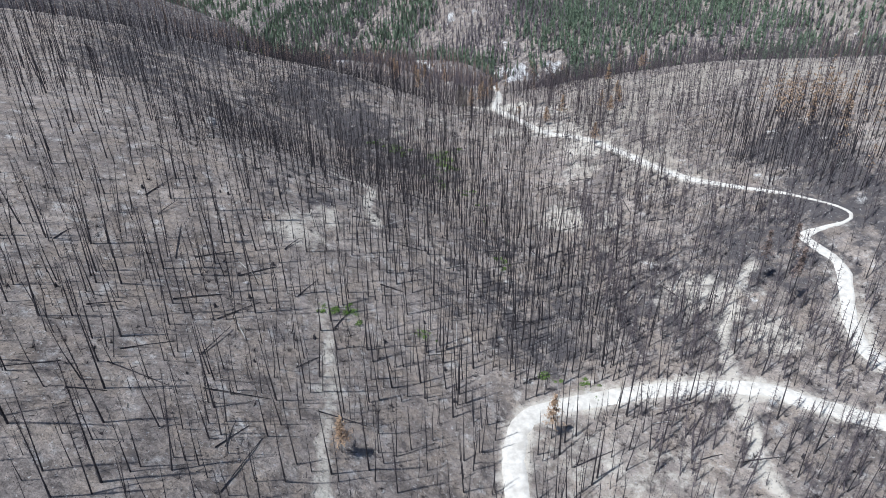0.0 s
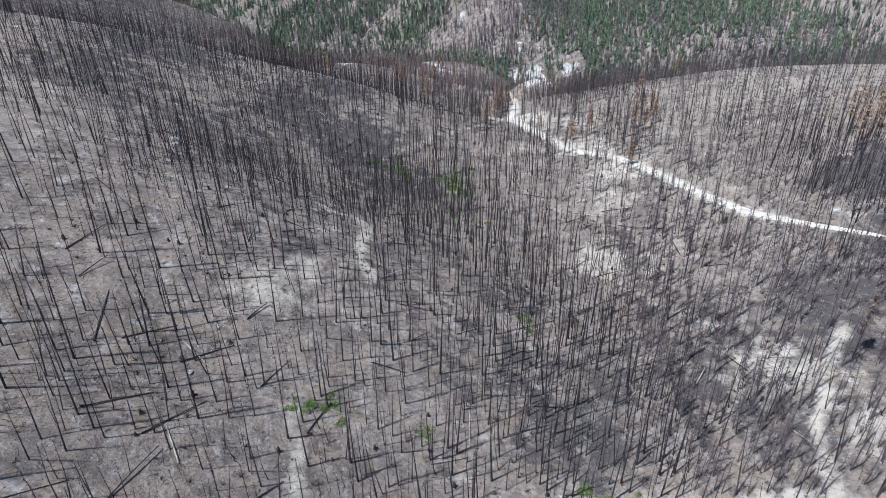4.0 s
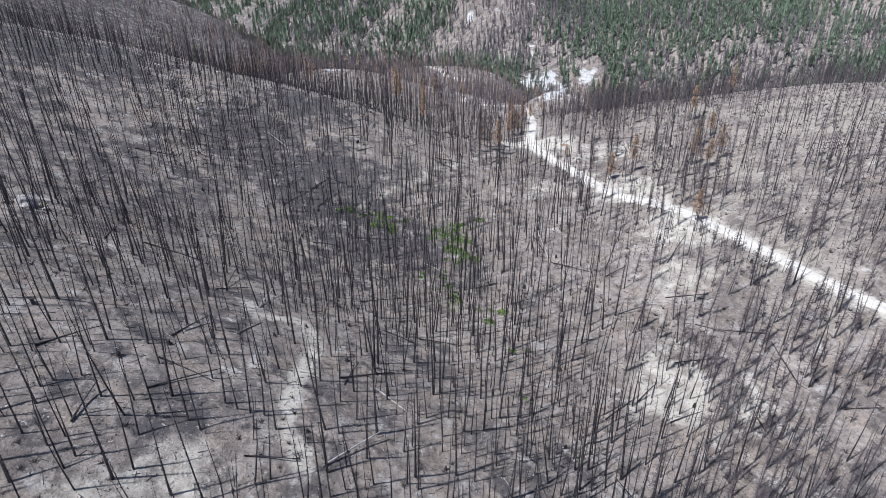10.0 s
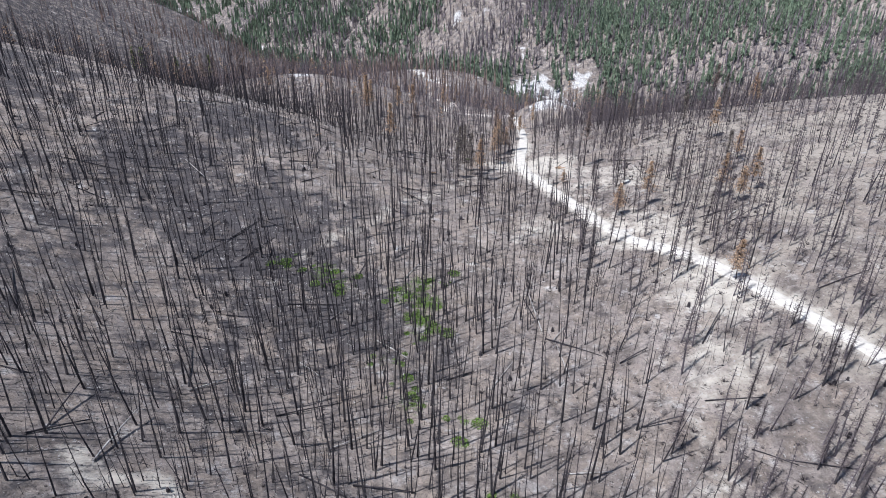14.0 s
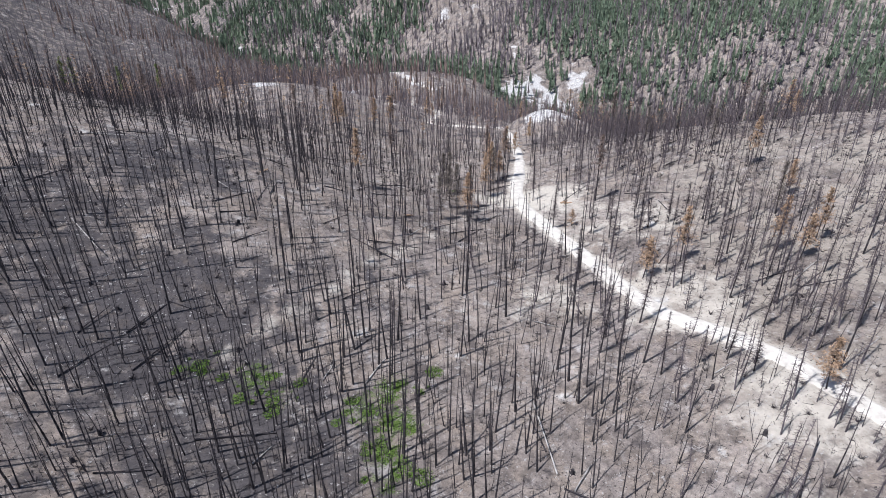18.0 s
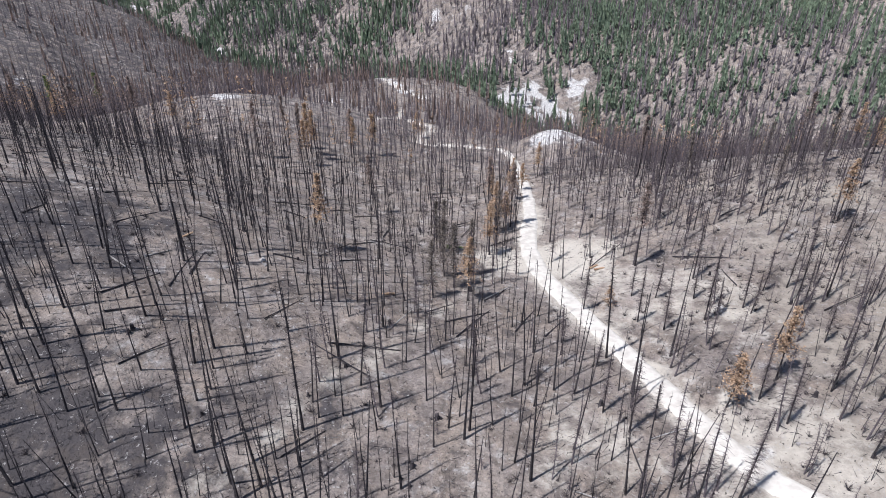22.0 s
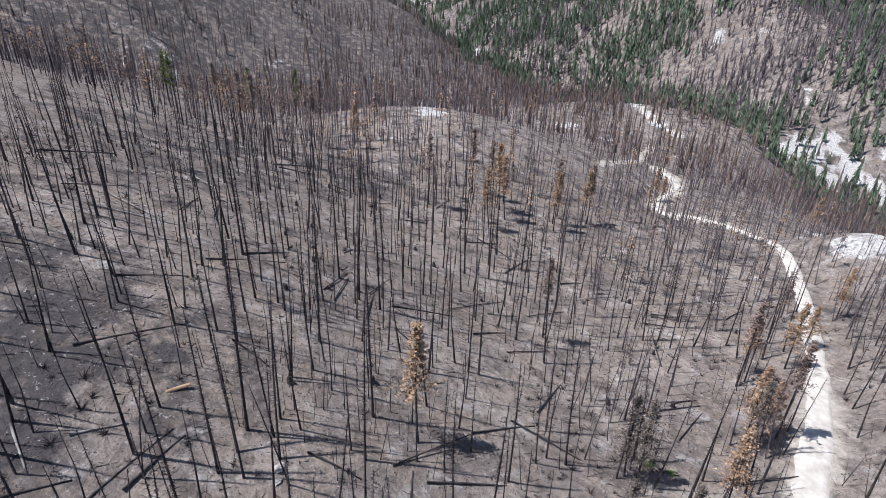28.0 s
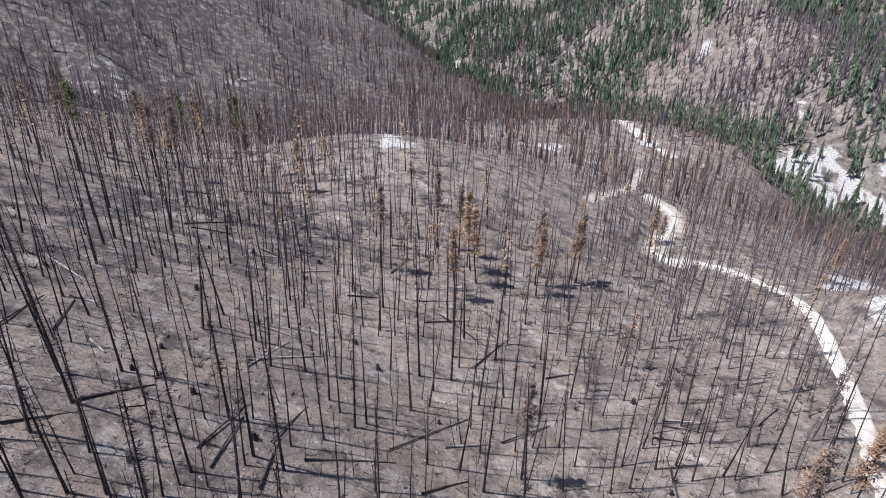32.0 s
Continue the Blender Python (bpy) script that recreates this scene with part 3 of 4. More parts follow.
def stand_density(x, y):
    south = 1 - step(300, 345, y)
    d = 0.021 + 0.012 * south + (0.040 + 0.020 * south) * vnoise(x, y, 28, 31) ** 1.6
    gully = np.exp(-((x - 6 - 0.15 * (200 - y)) / 26) ** 2) * step(110, 150, y) * (1 - step(275, 310, y))
    d = d + 0.030 * gully
    d = d + 0.09 * np.exp(-((x - 44) / 32) ** 2 - ((y - 156) / 34) ** 2) + 0.12 * np.exp(-((x - 140) / 20) ** 2 - ((y - 194) / 18) ** 2) + 0.05 * np.exp(-((x - 95) / 42) ** 2 - ((y - 170) / 45) ** 2) + 0.06 * np.exp(-((x + 26) / 30) ** 2 - ((y - 250) / 34) ** 2)
    d = d * np.where((x > 52) & (y > 120) & (y < 420), 0.3 + 1.8 * vnoise(x, y, 9, 33) ** 2, 1)
    d = d + 0.016 * step(290, 330, y) * step(40, 60, x) + 0.032 * step(360, 405, y) * step(40, 75, x) + 0.014 * step(415, 480, y) + 0.034 * np.exp(-((x + 74) / 38) ** 2 - ((y - 436) / 40) ** 2) + 0.03 * np.exp(-((x + 66) / 20) ** 2 - ((y - 296) / 24) ** 2) + 0.24 * np.exp(-((x - 142) / 18) ** 2 - ((y - 224) / 28) ** 2) + 0.04 * np.exp(-((x - 166) / 18) ** 2 - ((y - 248) / 26) ** 2)
    d = d + 0.022 * np.exp(-((x - 85) / 36) ** 2 - ((y - 88) / 24) ** 2)
    d = d + 0.035 * np.exp(-((x - 62) / 34) ** 2 - ((y - 126) / 16) ** 2)
    d = d + 0.03 * np.exp(-((x + 76) / 24) ** 2 - ((y - 285) / 26) ** 2) + 0.05 * np.exp(-((x + 14) / 26) ** 2 - ((y - 268) / 18) ** 2) + 0.07 * np.exp(-((x - 20) / 13) ** 2 - ((y - 165) / 34) ** 2)
    d = d + 0.028 * np.exp(-((x + 58) / 24) ** 2 - ((y - 335) / 24) ** 2) + 0.020 * np.exp(-((x + 60) / 30) ** 2 - ((y - 205) / 34) ** 2)
    d = d + 0.028 * np.exp(-((x + 125) / 45) ** 2 - ((y - 320) / 70) ** 2) + 0.035 * np.exp(-((x - 16) / 18) ** 2 - ((y - 470) / 26) ** 2)
    d = d + 0.05 * np.exp(-((x - 30) / 18) ** 2 - ((y - 136) / 15) ** 2) + 0.12 * np.exp(-((x - 148) / 12) ** 2 - ((y - 206) / 13) ** 2) + 0.025 * np.exp(-((x + 140) / 34) ** 2 - ((y - 275) / 40) ** 2)
    d = d + 0.025 * np.exp(-((x + 20) / 26) ** 2 - ((y - 258) / 22) ** 2)
    d = d * (1 - 0.32 * np.exp(-((x + 45) / 48) ** 2 - ((y - 372) / 30) ** 2))
    for cx, cy, rad in CLEARINGS:
        d = d * step(0.5, 1.1, np.hypot(x - cx, y - cy) / rad)
    return d


CLEARINGS = [(52, 345, 16), (66, 488, 15), (60, 520, 12), (38, 365, 7), (-43, 150, 6), (-84, 512, 9), (125, 80, 14)]


def joined(name, places, kinds, mats, label, category, scale=(0.75, 1.2), lean=0.045, slant=0.0):
    """Many trees in one mesh: kinds are lists of (verts, faces, slots)."""
    soup = Soup()
    x, y, pick = places
    x, y, z = raised(x, y, height(x, y)).T
    r = np.random.RandomState(len(x))
    for i in range(len(x)):
        v, f, s = kinds[pick[i] % len(kinds)]
        a, k = r.rand() * 2 * np.pi, scale[0] + (scale[1] - scale[0]) * r.rand()
        c, sn = math.cos(a) * k, math.sin(a) * k
        w = np.empty_like(v)
        tx, ty = lean * r.normal(size=2) + (slant, 0)
        w[:, 0] = x[i] + c * v[:, 0] - sn * v[:, 1] + tx * v[:, 2]
        w[:, 1] = y[i] + sn * v[:, 0] + c * v[:, 1] + ty * v[:, 2]
        w[:, 2] = z[i] + k * v[:, 2]
        soup.add(w, f, s)
    if soup.n:
        return tagged(new(name, soup.mesh(name, mats)), label, category, kind="stuff")


def merged(parts, slots=(0, 1, 2)):
    s = Soup()
    for p, slot in zip(parts, slots):
        if p.n:
            v, f, _ = p.arrays()
            s.add(v, f, slot)
    return s.arrays()



def tree_kind(seed, h, r0, branches, reach, name="burnt_tree", twig=None, needles=None, **more):
    t, b, n = snag(seed, h, r0, branches, reach, sides=7, seg=7, **more)
    root = new(name)
    parts = [("trunk", t, [CHAR]), ("bare_crown", b, [twig or TWIG])] + ([("needles", n, [needles or RUST])] if n.n else [])
    for name, s, mats in parts:
        o = new(name, s.mesh(name, mats, name == "trunk"))
        o.parent = root
        if name != "trunk":
            tagged(o, kind="stuff")
    return root


def plant(proto, x, y, turn, size, label, group, lean=0.0):
    """The first call places the kind itself, later ones copies of it."""
    m = Matrix.Translation(spot(x, y)) @ Matrix.Rotation(turn, 4, "Z") @ Matrix.Rotation(lean, 4, "X") @ Matrix.Scale(size, 4)
    if proto.get("label"):
        o = copy_thing(proto, m)
        o.matrix_basis = m
    else:
        o = proto
        o.matrix_basis = m
    return tagged(o, label, "tree", group)

TREE_LABELS = ["tall charred black tree trunk with short bare branches", "thin charred pole of a burnt pine standing in ash",
               "burnt black pine snag with fine bare twigs near its top"]
PROTOS = [tree_kind(100 + i, 0.92 * h, r0, 5 * n, 0.85 * reach, lo=0.7 * lo, thick=0.029, twig=GREYTWIG if i in (2, 5) else TWIG) for i, (h, r0, n, reach, lo) in enumerate(
    [(22, 0.155, 60, 1.5, 0.4), (20, 0.13, 46, 1.2, 0.45), (17, 0.105, 38, 1.0, 0.4), (24, 0.175, 70, 1.6, 0.45), (14, 0.085, 30, 0.9, 0.35), (19, 0.12, 34, 1.0, 0.55), (9, 0.06, 24, 0.7, 0.3), (6, 0.05, 16, 0.5, 0.3)])]
# single trees, by stand and size
TALL_SOUTH = [(-58.2, 53.3), (-61.1, 57.2), (-53.7, 57.8), (-46.2, 63.7), (-69.4, 64.0), (-58.6, 69.3), (-9.7, 74.6), (-62.0, 77.1), (-15.7, 78.1), (-24.1, 97.8), (-59.4, 106.5), (-50.4, 112.2), (-46.4, 114.4), (-68.3, 116.1), (-53.0, 119.1), (-68.3, 119.3), (-60.4, 121.2), (-27.3, 127.2), (-60.9, 129.4), (-10.3, 131.5), (-44.7, 134.4)]
TALL_WEST = [(-58.8, 135.5), (-34.1, 145.5), (-75.7, 146.9), (-64.1, 147.2), (-52.0, 149.0), (-57.4, 149.6), (-48.8, 150.6), (-21.8, 151.1), (-56.5, 155.0), (-32.0, 157.6), (-11.5, 160.5), (-44.9, 166.3), (-11.1, 167.0), (-35.5, 167.4), (-48.5, 168.1), (-4.4, 168.5), (6.9, 169.1), (1.6, 173.0), (-30.4, 173.0), (-19.5, 174.1), (-61.2, 179.8), (-67.5, 180.8), (-70.7, 181.4), (-22.6, 185.3), (-45.7, 189.4), (22.8, 202.0), (11.0, 203.8), (23.2, 204.6), (25.5, 207.1)]
TALL_GULLY = [(34.2, 224.2), (22.8, 238.7), (19.0, 265.7), (0.6, 279.7), (-23.4, 282.5), (-26.8, 282.6), (-55.9, 293.9), (-22.1, 297.4), (-35.0, 300.7), (-45.5, 302.5), (-9.0, 303.3), (-58.4, 304.7), (-22.7, 307.4), (-45.4, 309.3), (-5.3, 310.2), (16.1, 310.7), (-1.7, 313.2), (-24.3, 315.0)]
TALL_TRACK = [(-35.2, 318.3), (5.3, 320.2), (41.2, 323.6), (-23.4, 325.7), (-24.4, 327.4), (-24.6, 329.8), (-5.5, 330.0), (19.2, 333.6), (-14.0, 336.2), (-27.2, 336.7), (-21.2, 337.4), (-25.0, 337.7), (-27.3, 339.7), (-23.6, 341.6), (-28.4, 342.6), (-26.8, 346.1), (-24.2, 346.2), (-16.7, 347.4), (-19.3, 353.8), (-28.8, 355.4)]
TALL_RIDGE = [(-45.2, 359.9), (-31.6, 361.0), (-40.2, 363.7), (3.6, 363.8), (-45.0, 366.3), (-36.9, 366.5), (-0.4, 368.8), (-51.3, 370.0), (-37.4, 370.5), (-31.8, 370.8), (-18.8, 376.2), (-31.2, 376.9), (-52.9, 377.2), (-40.3, 379.4), (-21.8, 380.6), (-30.7, 384.1)]
TALL_NORTH = [(-5.2, 386.2), (-29.1, 388.7), (-11.3, 389.3), (-32.0, 389.9), (-44.1, 391.9), (-2.2, 396.5), (6.3, 402.2), (-4.5, 405.1), (-28.3, 407.3), (9.5, 408.1), (-13.0, 408.8), (-23.8, 410.0), (24.9, 414.7), (-26.2, 416.8), (-5.3, 418.8), (-19.7, 421.4), (-12.7, 427.4), (-18.2, 437.0), (22.7, 438.2), (-16.2, 447.6), (21.2, 449.1)]
MIDDLING_FOOT = [(-53.9, 55.5), (-50.2, 62.5), (-41.0, 64.3), (-34.2, 66.7), (-29.7, 68.8), (-20.9, 72.9), (-47.9, 73.1), (-28.7, 73.6), (-69.7, 73.7), (-51.2, 74.0), (-76.2, 75.2), (-14.3, 75.7), (-42.2, 78.0), (-33.3, 81.9), (-14.3, 83.4), (-30.3, 85.2), (-7.5, 87.1), (-22.5, 91.7), (-47.1, 92.6), (-76.0, 94.7)]
MIDDLING_SLOPE = [(-70.3, 100.5), (-22.4, 100.6), (-39.3, 101.5), (-12.1, 106.4), (-48.3, 106.8), (-5.0, 107.2), (-54.3, 108.7), (-51.5, 109.1), (-36.3, 109.4), (-60.0, 113.2), (-68.0, 113.9), (-8.1, 114.6), (-75.2, 116.0), (-41.8, 116.2), (-3.7, 116.9), (-50.2, 117.1), (-62.7, 118.0), (-41.7, 118.6), (-44.7, 118.9), (-62.3, 120.5), (-68.8, 123.7), (-60.7, 124.2), (-39.0, 124.4), (-44.5, 128.0), (-11.1, 128.2), (-26.1, 130.0), (-51.4, 130.4), (-71.4, 130.6), (-26.5, 132.1), (-19.1, 132.9), (-14.8, 133.2), (-21.2, 133.3)]
MIDDLING_SOUTH = MIDDLING_FOOT + MIDDLING_SLOPE
MIDDLING_WEST = [(-64.6, 140.4), (-18.6, 140.6), (-28.3, 141.8), (-13.1, 147.0), (-10.5, 149.0), (-38.5, 154.0), (-28.6, 156.2), (-8.5, 156.7), (-35.8, 157.2), (-47.5, 158.9), (-40.9, 159.2), (-50.9, 159.3), (-19.2, 159.8), (-54.1, 160.1), (-57.0, 161.7), (-16.7, 162.8), (-50.1, 163.8), (-41.5, 167.8), (-52.2, 170.7), (-34.0, 173.3), (-28.4, 173.3), (-60.1, 175.3), (15.4, 177.1), (-37.3, 177.5), (-21.6, 178.8), (3.0, 179.7), (-34.9, 180.1), (33.3, 180.6), (10.3, 181.2), (-18.5, 181.6), (18.0, 183.3), (-62.0, 187.6), (16.4, 190.2), (38.3, 195.4), (-23.8, 198.3), (-9.4, 198.8), (10.7, 200.7), (1.9, 201.1), (48.8, 202.5), (45.8, 203.7), (12.8, 207.4), (35.6, 209.2)]
MIDDLING_GULLY = [(41.3, 218.3), (25.1, 229.1), (20.3, 238.8), (20.5, 244.7), (-51.5, 274.5), (2.2, 285.7), (-53.1, 286.5), (39.3, 289.4), (-55.9, 289.5), (17.4, 289.9), (-33.9, 290.3), (6.8, 290.6), (-4.7, 290.7), (21.4, 291.8), (-62.5, 294.5), (19.7, 298.4), (-38.4, 299.8), (35.8, 300.0), (-24.2, 300.6), (-19.0, 301.4), (-61.6, 301.8), (30.8, 302.3), (-7.1, 305.7), (25.5, 306.4), (23.4, 307.5), (-50.6, 307.6), (-32.2, 308.0), (-17.9, 310.1), (26.2, 311.1), (-23.4, 311.2), (8.9, 311.3), (-41.6, 311.7), (14.2, 312.4)]
MIDDLING_TRACK = [(34.2, 318.5), (-34.7, 323.5), (-30.7, 327.8), (-51.7, 329.1), (17.2, 329.2), (13.7, 329.5), (-32.2, 332.4), (-14.7, 332.5), (-16.8, 334.2), (-2.2, 334.6), (0.5, 335.6), (-35.3, 336.1), (-6.6, 336.7), (-11.3, 336.8), (-36.5, 339.2), (-21.1, 339.7), (3.8, 342.4), (-25.8, 343.6), (2.0, 345.3), (-5.3, 346.4), (-1.6, 347.6), (-39.5, 350.2), (-1.3, 351.6), (-8.8, 351.9), (-37.8, 352.7), (-25.2, 354.0), (-2.0, 356.0)]
MIDDLING_RIDGE = [(-15.2, 360.7), (0.1, 361.3), (-42.5, 361.9), (-35.5, 363.6), (-43.8, 363.7), (-28.2, 366.3), (-36.9, 368.5), (-35.0, 370.0), (-28.1, 372.3), (-13.9, 372.7), (-34.5, 374.8), (-47.9, 375.4), (-62.3, 376.7), (-50.1, 379.4), (-72.1, 379.6), (-32.9, 380.6), (-66.2, 380.7), (4.0, 381.3)]
MIDDLING_NORTH = [(-66.1, 385.5), (-34.4, 391.2), (-66.3, 392.0), (-6.6, 392.8), (-40.3, 394.5), (-57.0, 398.0), (-71.3, 398.2), (3.9, 399.8), (-10.0, 400.1), (-41.7, 400.3), (-17.0, 400.5), (-1.6, 402.3), (-8.0, 402.6), (-49.4, 403.3), (-66.5, 404.5), (-13.8, 404.9), (-24.9, 405.2), (-48.7, 405.3), (4.8, 406.5), (-42.2, 406.9), (14.7, 408.1), (7.4, 412.1), (-24.2, 414.7), (0.5, 417.3), (-32.7, 418.7), (12.9, 421.0), (3.3, 423.7), (-47.4, 427.5), (0.1, 433.6), (-9.0, 434.2), (23.5, 435.5), (18.2, 436.9), (39.6, 437.6), (24.7, 442.7), (39.1, 449.4), (-12.8, 450.3)]
SMALL_SOUTH = [(-62.6, 54.9), (-5.6, 79.9), (-13.5, 127.8), (-39.2, 134.5)]
SMALL_WEST = [(-42.2, 137.1), (-34.8, 140.6), (-61.1, 162.7), (6.1, 166.3), (-66.8, 178.6), (-9.1, 182.5)]
SMALL_GULLY = [(-6.8, 280.0), (-50.9, 280.6), (-42.8, 283.4), (-32.3, 296.5), (4.5, 296.9), (-32.7, 303.4), (-15.9, 305.9)]
SMALL_TRACK = [(-16.3, 325.6), (-19.8, 325.7), (-3.1, 342.9), (-27.4, 353.3), (-9.5, 355.7), (-22.9, 356.4)]
SMALL_RIDGE = [(-25.7, 363.9), (-7.2, 363.9), (-13.3, 369.1), (-58.0, 370.1), (-5.4, 371.6), (-46.5, 380.1), (-24.7, 380.9), (-59.3, 382.0)]
SMALL_NORTH = [(-23.5, 388.6), (-48.6, 390.7), (-27.8, 397.1), (-45.5, 400.5), (21.4, 432.0), (34.1, 438.4), (37.1, 449.2)]
TWIGGY_WEST = [(35.9, 174.6), (45.0, 175.3), (42.5, 176.4), (68.3, 178.7), (62.9, 182.4), (59.3, 182.6), (77.3, 194.2), (74.8, 200.8), (85.1, 200.9), (80.5, 203.3), (55.2, 207.4), (47.9, 207.7), (39.1, 207.7), (58.5, 207.9), (50.6, 208.3), (70.2, 211.4), (77.3, 213.9), (70.9, 214.0), (68.2, 214.7)]
TWIGGY_GULLY = [(93.5, 215.2), (66.8, 217.2), (49.3, 218.0), (89.9, 220.8), (45.3, 221.8), (59.7, 224.2), (86.7, 225.1), (81.6, 230.0), (60.9, 230.4), (75.4, 233.8), (79.7, 236.2), (77.1, 249.8), (64.6, 274.1), (49.8, 276.6), (61.7, 278.0), (57.1, 278.4), (43.5, 281.0), (78.3, 281.4), (73.6, 282.0), (40.7, 284.2), (71.6, 286.0), (50.4, 292.0), (70.5, 292.3), (69.6, 296.2), (90.5, 300.9), (79.4, 301.5), (62.6, 304.0), (39.8, 305.0), (77.2, 306.5), (44.4, 307.2), (61.2, 309.6), (72.1, 309.6), (37.0, 309.7)]
TWIGGY_TRACK = [(38.7, 320.8), (77.6, 321.2), (33.9, 328.0), (78.2, 329.6), (53.6, 330.2), (61.8, 331.9), (78.4, 332.0), (70.4, 332.1), (64.2, 332.6), (49.8, 333.7), (69.8, 334.1), (80.4, 339.0), (75.9, 339.1), (62.6, 339.4), (40.8, 339.9), (55.8, 341.5), (51.4, 343.0), (65.5, 347.2), (90.4, 349.7)]
TWIGGY_RIDGE = [(38.6, 363.0), (54.3, 369.6)]
TALL_TREES = TALL_SOUTH + TALL_WEST + TALL_GULLY + TALL_TRACK + TALL_RIDGE + TALL_NORTH
MIDDLING_TREES = MIDDLING_SOUTH + MIDDLING_WEST + MIDDLING_GULLY + MIDDLING_TRACK + MIDDLING_RIDGE + MIDDLING_NORTH
SMALL_TREES = SMALL_SOUTH + SMALL_WEST + SMALL_GULLY + SMALL_TRACK + SMALL_RIDGE + SMALL_NORTH
TWIGGY_TREES = TWIGGY_WEST + TWIGGY_GULLY + TWIGGY_TRACK + TWIGGY_RIDGE
r = np.random.RandomState(21)
for places, kinds in ((TALL_TREES, (0, 1, 3, 5)), (MIDDLING_GULLY + MIDDLING_TRACK + MIDDLING_RIDGE + MIDDLING_NORTH, (1, 2, 4, 5)), (SMALL_TRACK + SMALL_RIDGE + SMALL_NORTH, (6, 7))):
    for x, y in places:
        k = kinds[r.randint(len(kinds))]
        plant(PROTOS[k], x, y, r.rand() * 6.283, 0.86 + 0.28 * r.rand(), TREE_LABELS[k % 3], "burnt trees on the slope", 0.075 * r.normal() * (r.rand() < 0.6))
TWIGGY = [tree_kind(150 + i, h, r0, n, reach, name="dead_pine", twig=GREYTWIG, lo=0.2, thick=0.026, cone=0.4) for i, (h, r0, n, reach) in enumerate([(15, 0.15, 480, 2.0), (12, 0.13, 420, 1.8), (9, 0.11, 330, 1.6)])]
for x, y in TWIGGY_TREES:
    plant(TWIGGY[r.randint(3)], x, y, r.rand() * 6.283, 0.85 + 0.3 * r.rand(), "grey twiggy dead pine beside the pale road", "dead pines by the road")
SINGLE = np.array(TALL_TREES + MIDDLING_TREES + SMALL_TREES + TWIGGY_TREES)


# everything round about, joined stand by stand
def variants(seed, rows, **more):
    return [merged(snag(seed + i, *row, **more)) for i, row in enumerate(rows)]


POLES = variants(300, [(19, 0.165, 46, 1.4), (16, 0.13, 38, 1.2), (13.5, 0.11, 33, 1.1), (20, 0.175, 50, 1.5), (11, 0.09, 26, 0.9), (15, 0.12, 33, 1.1), (8, 0.075, 19, 0.7), (12.5, 0.11, 46, 1.3), (5.5, 0.06, 12, 0.5)], sides=4, seg=3, lo=0.34, thick=0.037)
BUSHY = variants(340, [(13.5, 0.125, 150, 1.9), (11.5, 0.105, 110, 1.7), (16, 0.135, 170, 2.1), (9, 0.085, 90, 1.5), (5.5, 0.065, 50, 1.1), (14, 0.11, 90, 1.5)], sides=4, seg=4, lo=0.18, thick=0.034, cone=0.35)
WISPY = variants(350, [(13, 0.13, 60, 1.8), (11, 0.11, 44, 1.5), (15.5, 0.14, 66, 2.0), (8.5, 0.09, 36, 1.4)], sides=3, seg=3, lo=0.2, thick=0.06, cone=0.35)
SCORCHED = variants(370, [(16, 0.17, 34, 2.6), (13, 0.14, 30, 2.3), (18, 0.19, 38, 2.8)], sides=3, seg=3, lo=0.42, tufts=2, needle=0.72, cone=0.8)
FARPOLES = variants(400, [(19, 0.20, 14, 1.6), (16, 0.18, 12, 1.4), (21, 0.22, 15, 1.8), (13, 0.15, 10, 1.2)], sides=3, seg=3, lo=0.35, thick=0.08)
DEADPINES = [conifer(480 + i, h, w, 4, 4).arrays() for i, (h, w) in enumerate([(19, 1.35), (16, 1.2), (22, 1.5), (14, 1.2)])]
PINES = [conifer(460 + i, h, w, 7, 5).arrays() for i, (h, w) in enumerate([(19, 3.2), (15, 2.7), (22, 3.5), (12, 2.4), (17, 2.5)])]
LANKY = [(18, 0.21, 26, 1.8), (15, 0.18, 23, 1.6), (20, 0.22, 28, 1.9), (13, 0.15, 21, 1.4)]
SCRUFFY = variants(470, LANKY, sides=3, seg=3, lo=0.25, thick=0.1)

r = np.random.RandomState(33)
x, y = scatter((-215, 48), (235, 560), 2.6, stand_density, r)
gap = np.array([np.hypot(SINGLE[:, 0] - a, SINGLE[:, 1] - b).min() for a, b in zip(x, y)])
ok = clear_of_roads(x, y) & (gap > 1.6) & (r.rand(len(x)) < np.where(gap < 5, 0.75, 1))
x, y = x[ok], y[ok]
east = (x > 48 + 14 * (vnoise(x, y, 20, 41) - 0.5)) & (y < 430)
chance = r.rand(len(x))
bushy = east & (chance < np.where(np.hypot(x - 150, y - 236) < 42, 0.15, 0.82))
bushy |= (x > -10) & (y > 290) & (y < 440) & (chance < 0.35)
rusty = ~bushy & (r.rand(len(x)) < np.where((y > 400) & (x < -100), 0.32, np.where(y > 425, 0.17, 0.0)) + 0.85 * np.exp(-((x - 166) / 15) ** 2 - ((y - 248) / 24) ** 2))
poles = ~bushy & ~rusty
for places, kinds in ((MIDDLING_SOUTH + MIDDLING_WEST, (1, 2, 4, 5, 7)), (SMALL_SOUTH + SMALL_WEST + SMALL_GULLY, (6, 8))):
    p = np.array(places)
    joined("burnt_forest", (p[:, 0], p[:, 1], np.array(kinds)[r.randint(0, len(kinds), len(p))]), POLES, [CHAR, TWIG], "scattered charred poles among pale ash patches", "trees", (0.85, 1.15), 0.03)
cut = [("west_slope", x < -20), ("gully", (x >= -20) & (y < 320)), ("north_slope", (x >= -20) & (y >= 320))]
